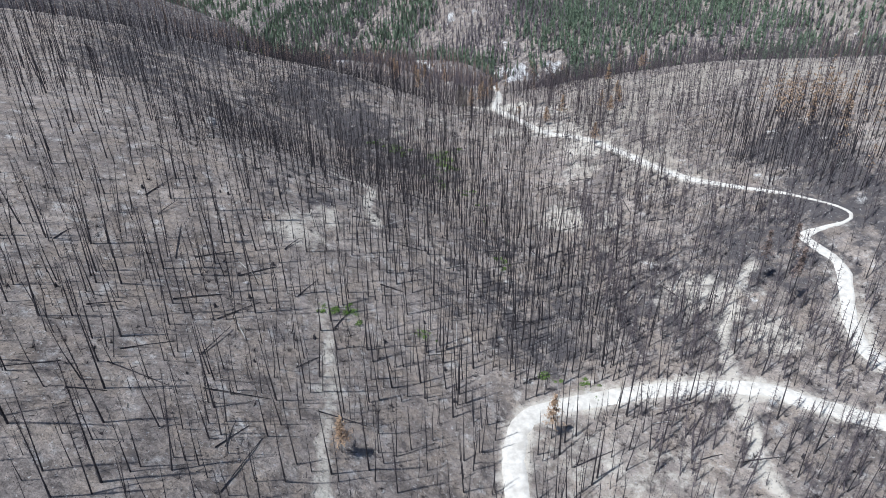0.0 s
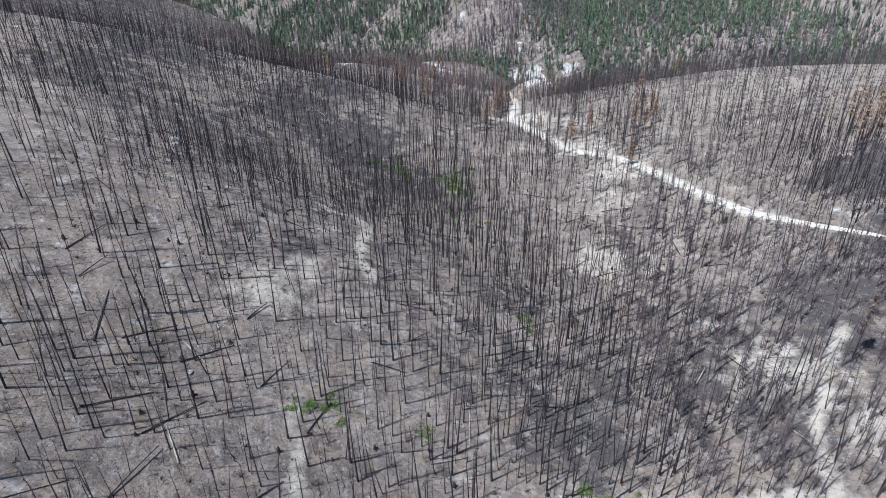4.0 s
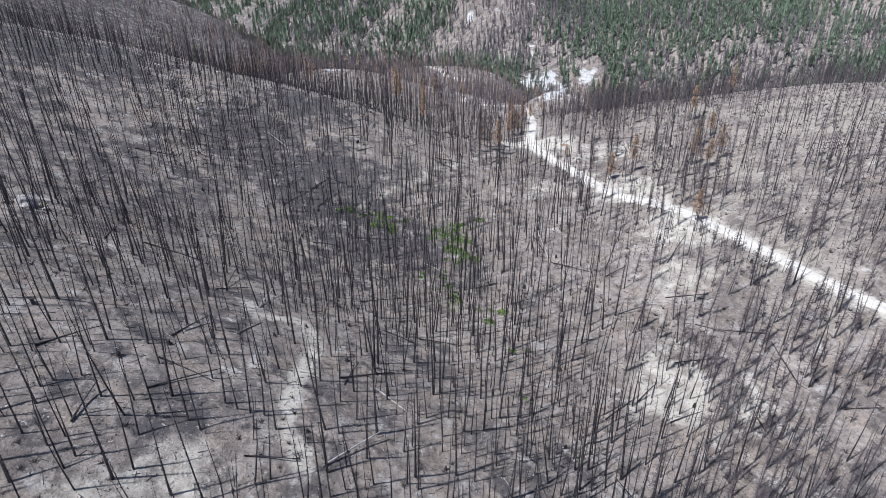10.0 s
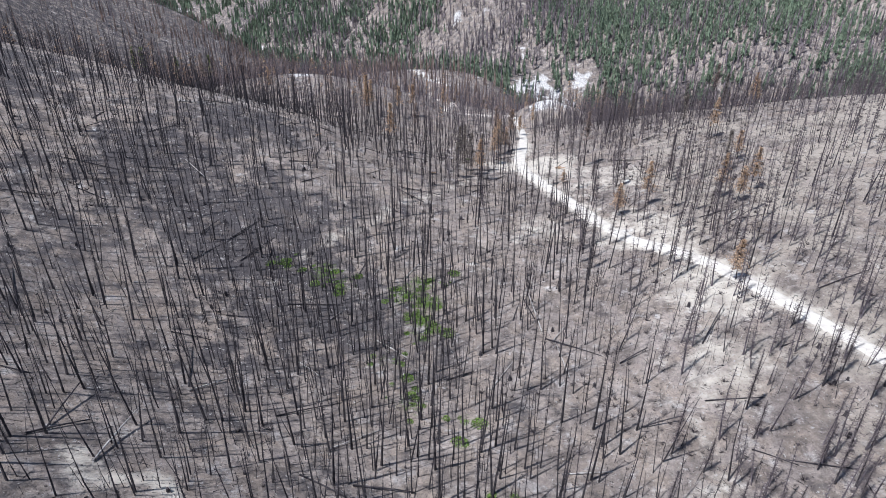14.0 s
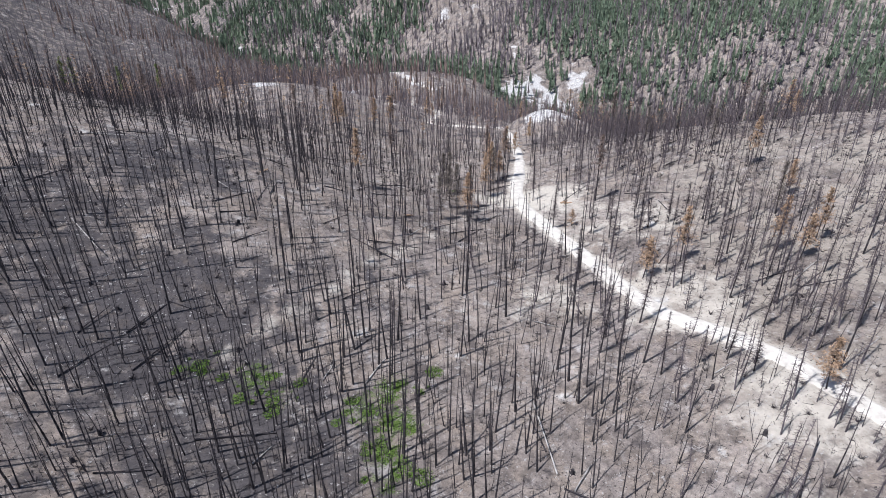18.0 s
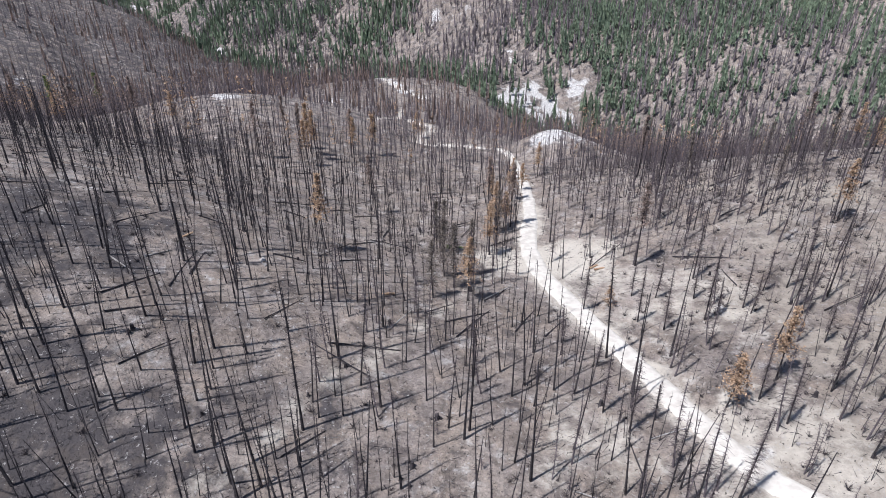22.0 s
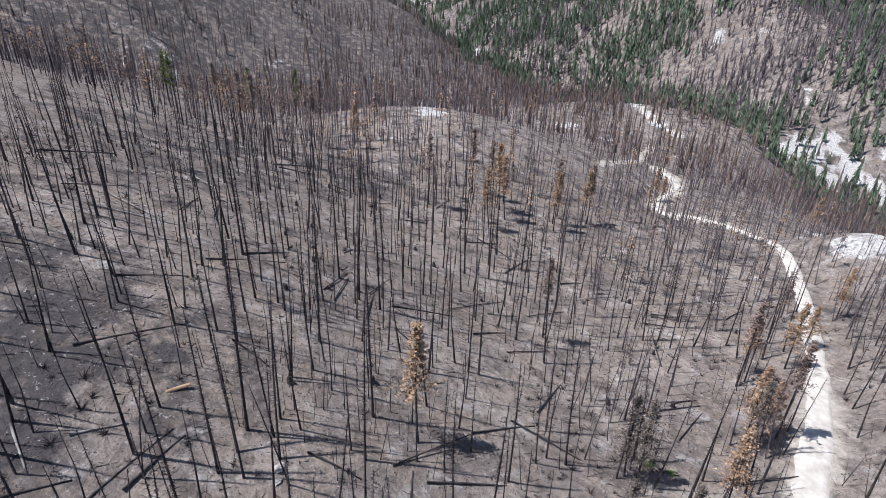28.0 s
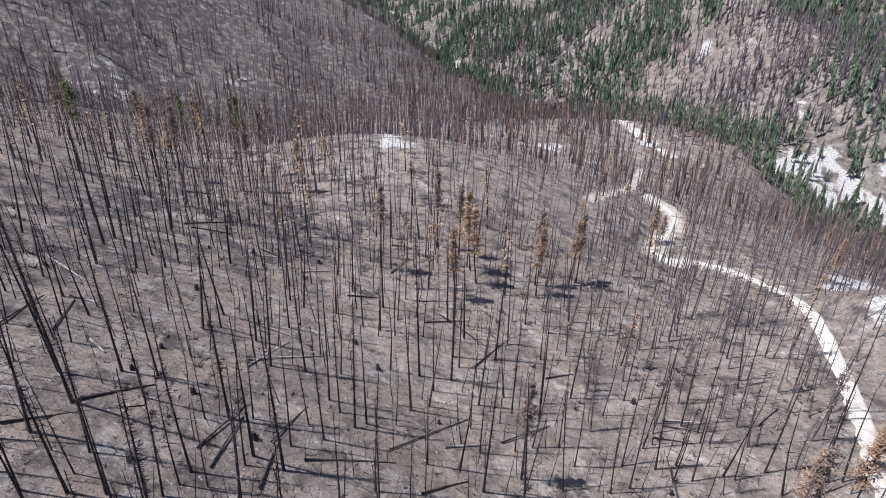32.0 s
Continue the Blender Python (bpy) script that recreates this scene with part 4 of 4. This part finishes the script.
for name, zone in cut:
    m = poles & zone & (y < 428)
    joined("burnt_forest", (x[m], y[m], r.randint(0, 99, m.sum())), POLES, [CHAR, TWIG], "stand of charred black tree poles on grey ash", "trees", (0.6, 1.08) if name == "west_slope" else (0.72, 1.15))
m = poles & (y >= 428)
joined("burnt_forest", (x[m], y[m], r.randint(0, 99, m.sum())), POLES, [HAZEBARK, HAZEBROWN], "stand of bare poles behind the crest, bark paled for haze", "trees", (0.65, 1.05))
for m, kinds in ((bushy & (x < 108), BUSHY), (bushy & (x >= 108), WISPY)):
    joined("dead_thicket", (x[m], y[m], r.randint(0, 99, m.sum())), kinds, [HAZEBARK, GREYTWIG], "grey dead twiggy pines on dry pale slope", "trees", slant=-0.025)
dull = rusty & (y > 400) & (r.rand(len(x)) < 0.8)
joined("scorched_pines", (x[dull], y[dull], r.randint(0, 99, dull.sum())), SCORCHED, [HAZEBARK, HAZEBROWN, BROWN], "scorched pines with dull brown dead crowns", "trees", (0.6, 0.95))
rusty = rusty & ~dull
joined("scorched_pines", (x[rusty], y[rusty], r.randint(0, 99, rusty.sum())), SCORCHED, [CHAR, TWIG, RUST], "scorched pines with rusty orange dead needles", "trees")


def in_sight(x, y):
    a = np.degrees(np.arctan2(x, y - 20))
    return (a > -60) & (a < 44)


def far_density(x, y):
    d, _, side = valley(x, y)
    return (0.013 + 0.058 * (0.6 * vnoise(x, y, 45, 51) + 0.4 * vnoise(x, y, 16, 55)) ** 1.9) * in_sight(x, y) * (1 - 0.75 * np.exp(-((x + 12) / 30) ** 2 - ((y - 680) / 30) ** 2)) * np.where(side > 0, 0.72 + 0.3 * step(-300, -220, x), 1.05 + 0.9 * np.exp(-((x - 150) / 90) ** 2 - ((y - 880) / 90) ** 2))


r = np.random.RandomState(44)
x, y = scatter((-760, 150), (620, 1250), 4.4, far_density, r)
d, floor, side = valley(x, y)
inner = (x > -215) & (x < 235) & (y < 560)
ok = ~inner & clear_of_roads(x, y, 2.0)
for px, py, rad, amount in [p for p in PALE if p[3] > 0.55]:
    ok &= (np.hypot(x - px, y - py) > rad * 0.95) | (r.rand(len(x)) < 0.2)
x, y, d, side = x[ok], y[ok], d[ok], side[ok]
back = side <= 0
burn = 0.5 + 0.7 * (vnoise(x, y, 150, 52) - 0.5) + 0.6 * (vnoise(x, y, 48, 53) - 0.5) + 0.75 * np.exp(-((x - 40) / 75) ** 2 - ((y - 925) / 62) ** 2) - 0.5 * np.exp(-((x - 130) / 80) ** 2 - ((y - 1060) / 60) ** 2) - 0.45 * np.exp(-((x + 95) / 55) ** 2 - ((y - 1030) / 70) ** 2) - 0.22 * np.exp(-((x - 210) / 90) ** 2 - ((y - 850) / 60) ** 2)
green = np.where(back, burn + 1.25 * r.rand(len(x)) - 0.625 < 0.41, (d < 34 + 30 * vnoise(x, y, 60, 54)) & (r.rand(len(x)) < 0.8))
thin = (r.rand(len(x)) < np.where(back, 1.0, 0.85))
c = r.rand(len(x))
brown = ~green & (c < np.where(back, 0.85, np.where(x < -200, 0.55, 0.6)))
fore = side > 0
close = (y < 940) & (x > -170)
light = r.rand(len(x)) + 0.3 * step(240, 120, d)
FARPINES = [conifer(490 + i, h, w, 3, 5).arrays() for i, (h, w) in enumerate([(20, 3.2), (16, 2.8), (23, 3.6)])]
for name, m, kinds, mats, label in (
        ("conifer_forest", green & thin & close, PINES, [CHAR, GREEN], "living green conifers on the slope across the valley"),
        ("conifer_forest", green & thin & ~close, FARPINES, [CHAR, GREEN], "living dark green conifer forest across the valley"),
        ("scorched_forest", brown & thin & ~fore, DEADPINES, [HAZEBARK, HAZEBOUGH], "grey-brown scorched conifers across the valley"),
        ("scorched_forest", brown & thin & fore & (light < 0.74), SCRUFFY, [HAZEBROWN, HAZEBROWN], "thin grey-brown dead pines below the crest"),
        ("scorched_forest", brown & thin & fore & (light >= 0.74), DEADPINES, [HAZEBROWN, BROWN], "rust-brown scorched pines below the crest"),
        ("burnt_forest", ~green & ~brown & thin, FARPOLES, [HAZEBARK, HAZEBARK], "burnt bare tree trunks on the far slopes")):
    joined(name, (x[m], y[m], r.randint(0, 99, m.sum())), kinds, mats, label, "trees", (0.7, 1.2))

x, y = scatter((-1300, 1250), (200, 2400), 9, lambda x, y: 0.0036 * (0.3 + vnoise(x, y, 120, 56)) * in_sight(x, y), r)
joined("distant_forest", (x, y, r.randint(0, 99, len(x))), FARPINES, [CHAR, GREEN], "distant green forest on the valley sides", "trees", (0.9, 1.5))


# thin burnt saplings in thickets
SAPLINGS = variants(420, [(5.5, 0.045, 12, 0.7), (3.5, 0.035, 10, 0.6), (7.5, 0.055, 16, 0.8), (2.4, 0.03, 9, 0.6)], sides=3, seg=2, lo=0.15, thick=0.022)
r = np.random.RandomState(35)
x, y = scatter((-115, 58), (135, 455), 2.6, lambda x, y: 0.11 * step(0.42, 0.75, 0.6 * vnoise(x, y, 24, 36) + 0.4 * vnoise(x, y, 7, 37)) + 0.012, r)
ok = clear_of_roads(x, y)
for cx, cy, rad in CLEARINGS:
    ok &= np.hypot(x - cx, y - cy) > rad
x, y = x[ok], y[ok]
joined("burnt_saplings", (x, y, r.randint(0, 99, len(x))), SAPLINGS, [CHAR, TWIG], "thickets of thin burnt saplings on the ash", "saplings", (0.7, 1.3), 0.1)


# ---- green regrowth in the gully ----
def regrowth(seed, wide, tall, leaves):
    r = np.random.RandomState(seed)
    s = Soup()
    for _ in range(leaves):
        a, q = r.rand() * 6.283, math.sqrt(r.rand())
        c = np.array([q * wide * math.cos(a), q * wide * math.sin(a), tall * r.rand() * (1.1 - q)])
        l = 0.16 + 0.22 * r.rand()
        e, g = r.normal(size=3), r.normal(size=3)
        e, g = e / np.linalg.norm(e) * l, g / np.linalg.norm(g) * l * 0.6
        s.add(np.array([c - e, c + g, c + e, c - g]), [(0, 1, 2), (0, 2, 3)])
    return s.mesh("green_shrub", [LEAF])


SHRUBS = [regrowth(500 + i, w, h, n) for i, (w, h, n) in enumerate([(2.2, 0.9, 420), (1.5, 0.7, 260), (3.0, 1.1, 640)])]
r = np.random.RandomState(61)
for x, y, rad, amount in MOSSY:
    for _ in range(int(1.9 * rad * amount)):
        px, py = x + r.normal() * 0.42 * rad, y + r.normal() * 0.42 * rad
        o = new("green_shrub", SHRUBS[r.randint(3)])
        o.matrix_world = Matrix.Translation(spot(px, py, -0.05)) @ Matrix.Rotation(r.rand() * 6.28, 4, "Z") @ Matrix.Diagonal((*(Vector((1, 1, 0.8)) * (0.25 + 0.45 * r.rand() ** 1.5)), 1))
        tagged(o, "fresh bright green regrowth low on the ash", "shrub", "green shrubs in the gully")


# ---- scorched trees that keep their dead needles ----
RUSTY = [tree_kind(170 + i, h, r0, n, reach, name="scorched_pine", needles=mat, lo=lo, tufts=2 * tu, needle=needle, thick=0.022, cone=0.9) for i, (h, r0, n, reach, lo, tu, needle, mat) in enumerate(
    [(19, 0.18, 100, 2.4, 0.5, 9, 0.36, BROWN), (10, 0.12, 90, 2.6, 0.3, 10, 0.34, RUST), (14, 0.14, 100, 2.5, 0.38, 9, 0.36, RUST), (14, 0.16, 240, 2.2, 0.22, 4, 0.3, DRAB), (18, 0.17, 120, 2.5, 0.42, 9, 0.42, RUST), (5.5, 0.08, 60, 1.9, 0.2, 9, 0.26, RUST)])]
RUST_SPOTS = [(-13.3, 354.0, 4), (10.0, 342.1, 3), (17.2, 342.5, 2), (14.5, 347.5, 3), (12.5, 352.3, 3), (23.9, 367.4, 2), (65.7, 313.5, 2), (56.0, 308.9, 1), (56.0, 355.8, 0), (31.5, 386.8, 0),
              (27.4, 382.9, 3), (95.4, 313.6, 2), (26.8, 383.5, 2), (39.4, 421.5, 1), (-31.8, 445.5, 4), (-19.4, 450.8, 4), (-14.0, 461.0, 4), (2.2, 515.0, 2), (4.5, 519.0, 1),
              (-21.4, 80.5, 1), (104.5, 141.0, 0), (108.0, 152.0, 0), (26.6, 97.6, 2), (99.9, 152.1, 0), (101.5, 338.0, 1), (73.4, 268.1, 1), (-7.7, 395.0, 0), (18.9, 354.5, 3), (86.2, 311.9, 2), (89.5, 308.0, 1), (-45, 455, 0), (48, 440, 2),
              (-35.0, 450.5, 4), (-39.5, 455.0, 0), (-33.2, 436.5, 4), (-20.8, 455.5, 0), (-12.6, 463.5, 0), (-50.6, 437.0, 0), (27.8, 405.8, 2), (29.6, 387.5, 1), (34.7, 409.6, 2), (26.4, 400.4, 0), (11.1, 366.8, 3),
              (12.8, 367.0, 3), (100.9, 359.3, 2), (46.0, 340.3, 5), (55.7, 526.5, 2), (94.2, 329.2, 3)]
CREST_SPOTS = [(75, 415, 0), (106, 401, 3), (121, 411, 0), (141, 416, 2), (98, 380, 3), (132, 396, 1), (118, 395, 3), (84, 402, 3),
               (-118, 452, 0), (-131, 462, 2), (-106, 470, 0), (-98, 455, 0), (-122, 478, 0), (-88, 462, 2), (-150, 470, 0), (-112, 440, 0)]
r = np.random.RandomState(71)
for x, y, k in RUST_SPOTS + CREST_SPOTS:
    o = plant(RUSTY[k], x, y, r.rand() * 6.283, 0.9 + 0.2 * r.rand(), ["tall scorched pine with a rust-brown crown", "small scorched pine with orange dead needles",
              "scorched pine with orange-brown needles on bare slope", "dead pine with thin grey-brown needles",
              "tall scorched pine with a full orange-brown crown", "young scorched pine with orange needles by the road"][k], "scorched pines")

LIVE = speckled("yellow_green_needles", (0.10, 0.13, 0.045), (0.22, 0.25, 0.09), 0.5, 0.85, 0.2)
# living pines at the edge of the burn
r = np.random.RandomState(72)
PINE_SPOTS = [(-143, 446), (-142, 479), (-128, 486), (-149, 449)]
for i, (x, y) in enumerate(PINE_SPOTS):
    root = new("green_pine")
    t, b, n = snag(180 + i, 19, 0.2, 70, 2.6, sides=6, lo=0.4, tufts=14, needle=0.5)
    for name, s, mats in (("trunk", t, [CHAR]), ("bare_crown", b, [TWIG]), ("needles", n, [LIVE])):
        p = new(name, s.mesh(name, mats))
        p.parent = root
        if name != "trunk":
            tagged(p, kind="stuff")
    root.matrix_world = Matrix.Translation(spot(x, y))
    tagged(root, "surviving pine with a yellow-green crown", "tree", "surviving pines")


# ---- fallen logs ----
def log_mesh(seed, length, r0):
    q = np.random.RandomState(seed)
    n = 6
    f = np.linspace(0, 1, n)
    line = np.c_[(f - 0.5) * length, 0.012 * length * np.sin(3 * f + q.rand() * 6), 0.01 * length * np.sin(2.3 * f + 1)]
    t, s = Soup(), Soup()
    t.add(*tube(line, r0 * (1 - 0.4 * f), 7))
    for _ in range(int(4 + 5 * q.rand())):
        k = 0.25 + 0.7 * q.rand()
        base = np.array([(k - 0.5) * length, 0, 0])
        a = q.rand() * 6.283
        s.add(*spike(base, base + np.array([0.3 * (q.rand() - 0.3), math.cos(a), abs(math.sin(a))]) * (0.4 + 0.7 * q.rand()), r0 * 0.3))
    return t, s


def lay(mesh, name, x0, y0, x1, y1, length, r0, label, group, propped=0.0):
    foot, tip = spot(x0, y0, r0), spot(x1, y1, r0 * 0.5 + propped)
    d = tip - foot
    o = new(name)
    for part_name, me in zip(("trunk", "branch_stubs"), mesh):
        p = new(part_name, me)
        p.parent = o
        if part_name != "trunk":
            tagged(p, kind="stuff")
    o.matrix_basis = Matrix.Translation((foot + tip) / 2) @ d.to_track_quat("X", "Z").to_matrix().to_4x4() @ Matrix.Diagonal((d.length / length, 1, 1, 1))
    return tagged(o, label, "log", group)


def log_parts(seed, r0, mat):
    t, s = log_mesh(seed, 10, r0)
    return t.mesh("trunk", [mat], True), s.mesh("branch_stubs", [mat])


LOGS = [log_parts(200 + i, 0.15 - 0.015 * i, CHAR) for i in range(4)]
PALE_LOGS = [log_parts(210 + i, 0.16 - 0.015 * i, PALEWOOD) for i in range(3)]
# ends of the logs that stand out, dark and bleached
DARK_ENDS = [(-18.9, 324.0, -11.9, 334.3), (-34.3, 326.0, -33.8, 338.0), (-32.6, 330.4, -32.3, 338.1), (-36.4, 372.1, -39.6, 380.8), (-34.8, 379.4, -35.4, 388.0), (-23.8, 388.0, -17.8, 402.6),
             (-67.9, 374.3, -71.5, 382.7), (-52.6, 363.9, -47.0, 374.5), (-67.1, 124.1, -70.0, 137.1), (-88.5, 173.1, -75.8, 163.6), (-38.3, 62.2, -35.6, 76.9), (11.0, 382.1, 20.6, 391.1),
             (17.6, 379.2, 21.1, 389.0), (-42.5, 320.8, -36.7, 328.8), (-58.8, 304.1, -62.1, 314.7), (-40.7, 72.0, -40.7, 78.9), (-31.3, 372.9, -34.3, 380.7), (-63.9, 377.9, -69.0, 384.6), (-39.1, 373.3, -40.5, 382.1), (-51.4, 369.9, -48.8, 377.9)]
PALE_ENDS = [(-82.4, 391.1, -72.1, 389.2), (-70.1, 385.0, -65.9, 386.4), (-60.6, 379.3, -56.8, 378.6), (-54.6, 130.6, -46.9, 125.2), (-13.4, 188.2, -6.8, 183.3), (-23.2, 242.7, -18.1, 239.2), (-45, 330, -40, 327), (10, 421, 17, 424)]
r = np.random.RandomState(81)
for e in DARK_ENDS:
    lay(LOGS[r.randint(4)], "fallen_log", *e, 10, 0.15, "charred fallen trunk lying on the ash slope", "fallen logs")
for e in PALE_ENDS:
    lay(PALE_LOGS[r.randint(3)], "fallen_log", *e, 10, 0.1, "bleached pale fallen trunk on the ground", "fallen logs")
for i in range(260):
    x, y = -95 + 185 * r.rand(), 70 + 370 * r.rand()
    if not clear_of_roads(np.array([x]), np.array([y]), 6)[0]:
        continue
    a, l = r.normal() * 0.7 + 0.9, 5 + 8 * r.rand()
    pale = r.rand() < 0.25
    hung = 0.28 * l * r.rand() if r.rand() < 0.25 else 0.0
    lay((PALE_LOGS if pale else LOGS)[r.randint(3)], "fallen_log", x, y, x + l * math.cos(a), y + l * math.sin(a), 10, 0.13,
        "bleached pale fallen trunk on the ground" if pale else "charred trunk fallen aslant among the poles" if hung else "charred fallen trunk lying on the ash slope", "fallen logs", hung)


# ---- stones and stumps ----
def stone_mesh(seed):
    q = np.random.RandomState(seed)
    bm = bmesh.new()
    bmesh.ops.create_icosphere(bm, subdivisions=2, radius=0.5)
    for v in bm.verts:
        v.co *= 0.75 + 0.5 * noise.noise(v.co * 2.2 + Vector((seed, 0, 0)))
        v.co.z *= 0.5
    me = bpy.data.meshes.new("pale_rock")
    bm.to_mesh(me)
    bm.free()
    me.materials.append(STONE)
    return me


STONES = [stone_mesh(i) for i in range(4)]
ROCK_SPOTS = [(-23.0, 340.6, 2.2), (-22.2, 339.2, 1.6), (-20.8, 371.6, 1.5), (-20.3, 370.4, 1.1), (-50.8, 123.6, 2.2), (-87.8, 216.4, 6.4), (-85.0, 217.5, 2.6), (-70.7, 207.4, 1.5), (24.5, 430.6, 1.8),
              (-62.6, 203.8, 1.3), (-33.2, 392.1, 0.9), (22, 184, 2.0), (23.5, 182, 1.6), (24, 186, 1.3), (-47, 133, 1.2), (-30, 112, 1.0), (62, 300, 1.2), (52, 238, 1.1)]
r = np.random.RandomState(91)
for x, y, s in ROCK_SPOTS:
    o = new("pale_rock", STONES[r.randint(4)])
    o.matrix_world = Matrix.Translation(spot(x, y, 0.08 * s)) @ Matrix.Rotation(r.rand() * 6.28, 4, "Z") @ Matrix.Diagonal((0.7 * s, 0.7 * s, (1.7 if s > 5 else 0.7) * s, 1))
    tagged(o, "big pale upright boulder on the ash slope" if s > 5 else "pale grey rock half sunk in ash", "rock", "pale rocks")


def stump_kind(seed):
    """A burnt stump: a broken bole and four roots that run into the ash."""
    q = np.random.RandomState(seed)
    bole = Soup()
    top = 0.6 + 0.5 * q.rand()
    bole.add(*tube([(0, 0, -0.3), (0, 0, 0.1), (0.03, 0, top)], [0.42, 0.3, 0.22], 8))
    bole.add(*spike(np.array([0.1, 0.05, top - 0.1]), np.array([0.16, 0.1, top + 0.35]), 0.08, 4))
    roots = []
    for k in range(4):
        a = 1.57 * k + 0.6 * q.rand()
        root = Soup()
        root.add(*spike(np.array([0.1 * math.cos(a), 0.1 * math.sin(a), 0.12]), np.array([0.85 * math.cos(a), 0.85 * math.sin(a), -0.12]), 0.13, 5))
        roots.append(root.mesh("root", [CHAR]))
    return [("bole", bole.mesh("bole", [CHAR]))] + [("root", m) for m in roots]


STUMPS = [stump_kind(i) for i in range(3)]
for i in range(130):
    x, y = -85 + 170 * r.rand(), 75 + 355 * r.rand()
    if clear_of_roads(np.array([x]), np.array([y]), 2)[0]:
        o = new("charred_stump")
        for part_name, me in STUMPS[r.randint(3)]:
            new(part_name, me).parent = o
        o.matrix_basis = Matrix.Translation(spot(x, y)) @ Matrix.Rotation(r.rand() * 6.28, 4, "Z") @ Matrix.Scale(0.7 + 0.6 * r.rand(), 4)
        tagged(o, "low charred black tree stump in ash", "stump", "charred stumps")

# cut wood dumped at the bend of the road
for x, y, a in ((48.0, 355.9, 0.3), (47.0, 357.2, 0.6), (1.0, 339.8, 0.1), (-36.8, 342.1, 1.0)):
    s = Soup()
    s.add(*tube([(-1.3, 0, 0.2), (0, 0.05, 0.22), (1.3, 0, 0.2)], [0.24, 0.22, 0.2], 8))
    o = new("cut_log", s.mesh("cut_log", [RUST]))
    o.matrix_world = Matrix.Translation(spot(x, y)) @ Matrix.Rotation(a, 4, "Z")
    tagged(o, "short orange-brown cut log on bare ground", "log", "cut logs")

# ---- litter: sticks, cones and char too many to count ----
r = np.random.RandomState(95)
for name, mat, many, lo, hi, rad in (("charred_sticks", CHAR, 21000, 0.3, 2.4, 0.042), ("pale_sticks", PALEWOOD, 10000, 0.3, 2.4, 0.042)):
    x, y = -105 + 235 * r.rand(many), 62 + 390 * r.rand(many)
    ok = clear_of_roads(x, y, 0.8)
    x, y = x[ok], y[ok]
    a, l = r.rand(len(x)) * 6.283, lo + (hi - lo) * r.rand(len(x)) ** 2
    x1, y1 = x + l * np.cos(a), y + l * np.sin(a)
    foot, tip = raised(x, y, height(x, y) + 0.06), raised(x1, y1, height(x1, y1) + 0.05 + 0.25 * r.rand(len(x)) ** 3)
    soup = Soup()
    for i in range(len(x)):
        v, f = spike(foot[i], tip[i], rad * (0.7 + r.rand()))
        soup.add(v, f)
    tagged(new(name, soup.mesh(name, [mat])), "thin burnt sticks strewn over the ash" if mat == CHAR else "thin bleached sticks strewn over the ash", "sticks", kind="stuff")

# low scorched brush on the dry side and along the road
r = np.random.RandomState(97)
x, y = scatter((-110, 60), (190, 440), 3.0, lambda x, y: 0.022 * step(30, 70, x) + 0.006 + 0.06 * step(0.6, 0.8, vnoise(x, y, 14, 38)), r)
ok = clear_of_roads(x, y, 0.6)
x, y = x[ok], y[ok]
BRUSH = []
for i in range(3):
    s = Soup()
    q = np.random.RandomState(190 + i)
    for _ in range(18):
        a = q.rand() * 6.283
        tip = np.array([math.cos(a) * (0.3 + 0.7 * q.rand()), math.sin(a) * (0.3 + 0.7 * q.rand()), 0.25 + 0.75 * q.rand()])
        s.add(*spike(np.array([0.2 * (q.rand() - 0.5), 0.2 * (q.rand() - 0.5), -0.05]), tip, 0.03))
    BRUSH.append(s.arrays())
joined("scorched_brush", (x, y, r.randint(0, 99, len(x))), BRUSH, [TWIG], "low scorched bare brush on dry ground", "brush", (0.6, 1.6))
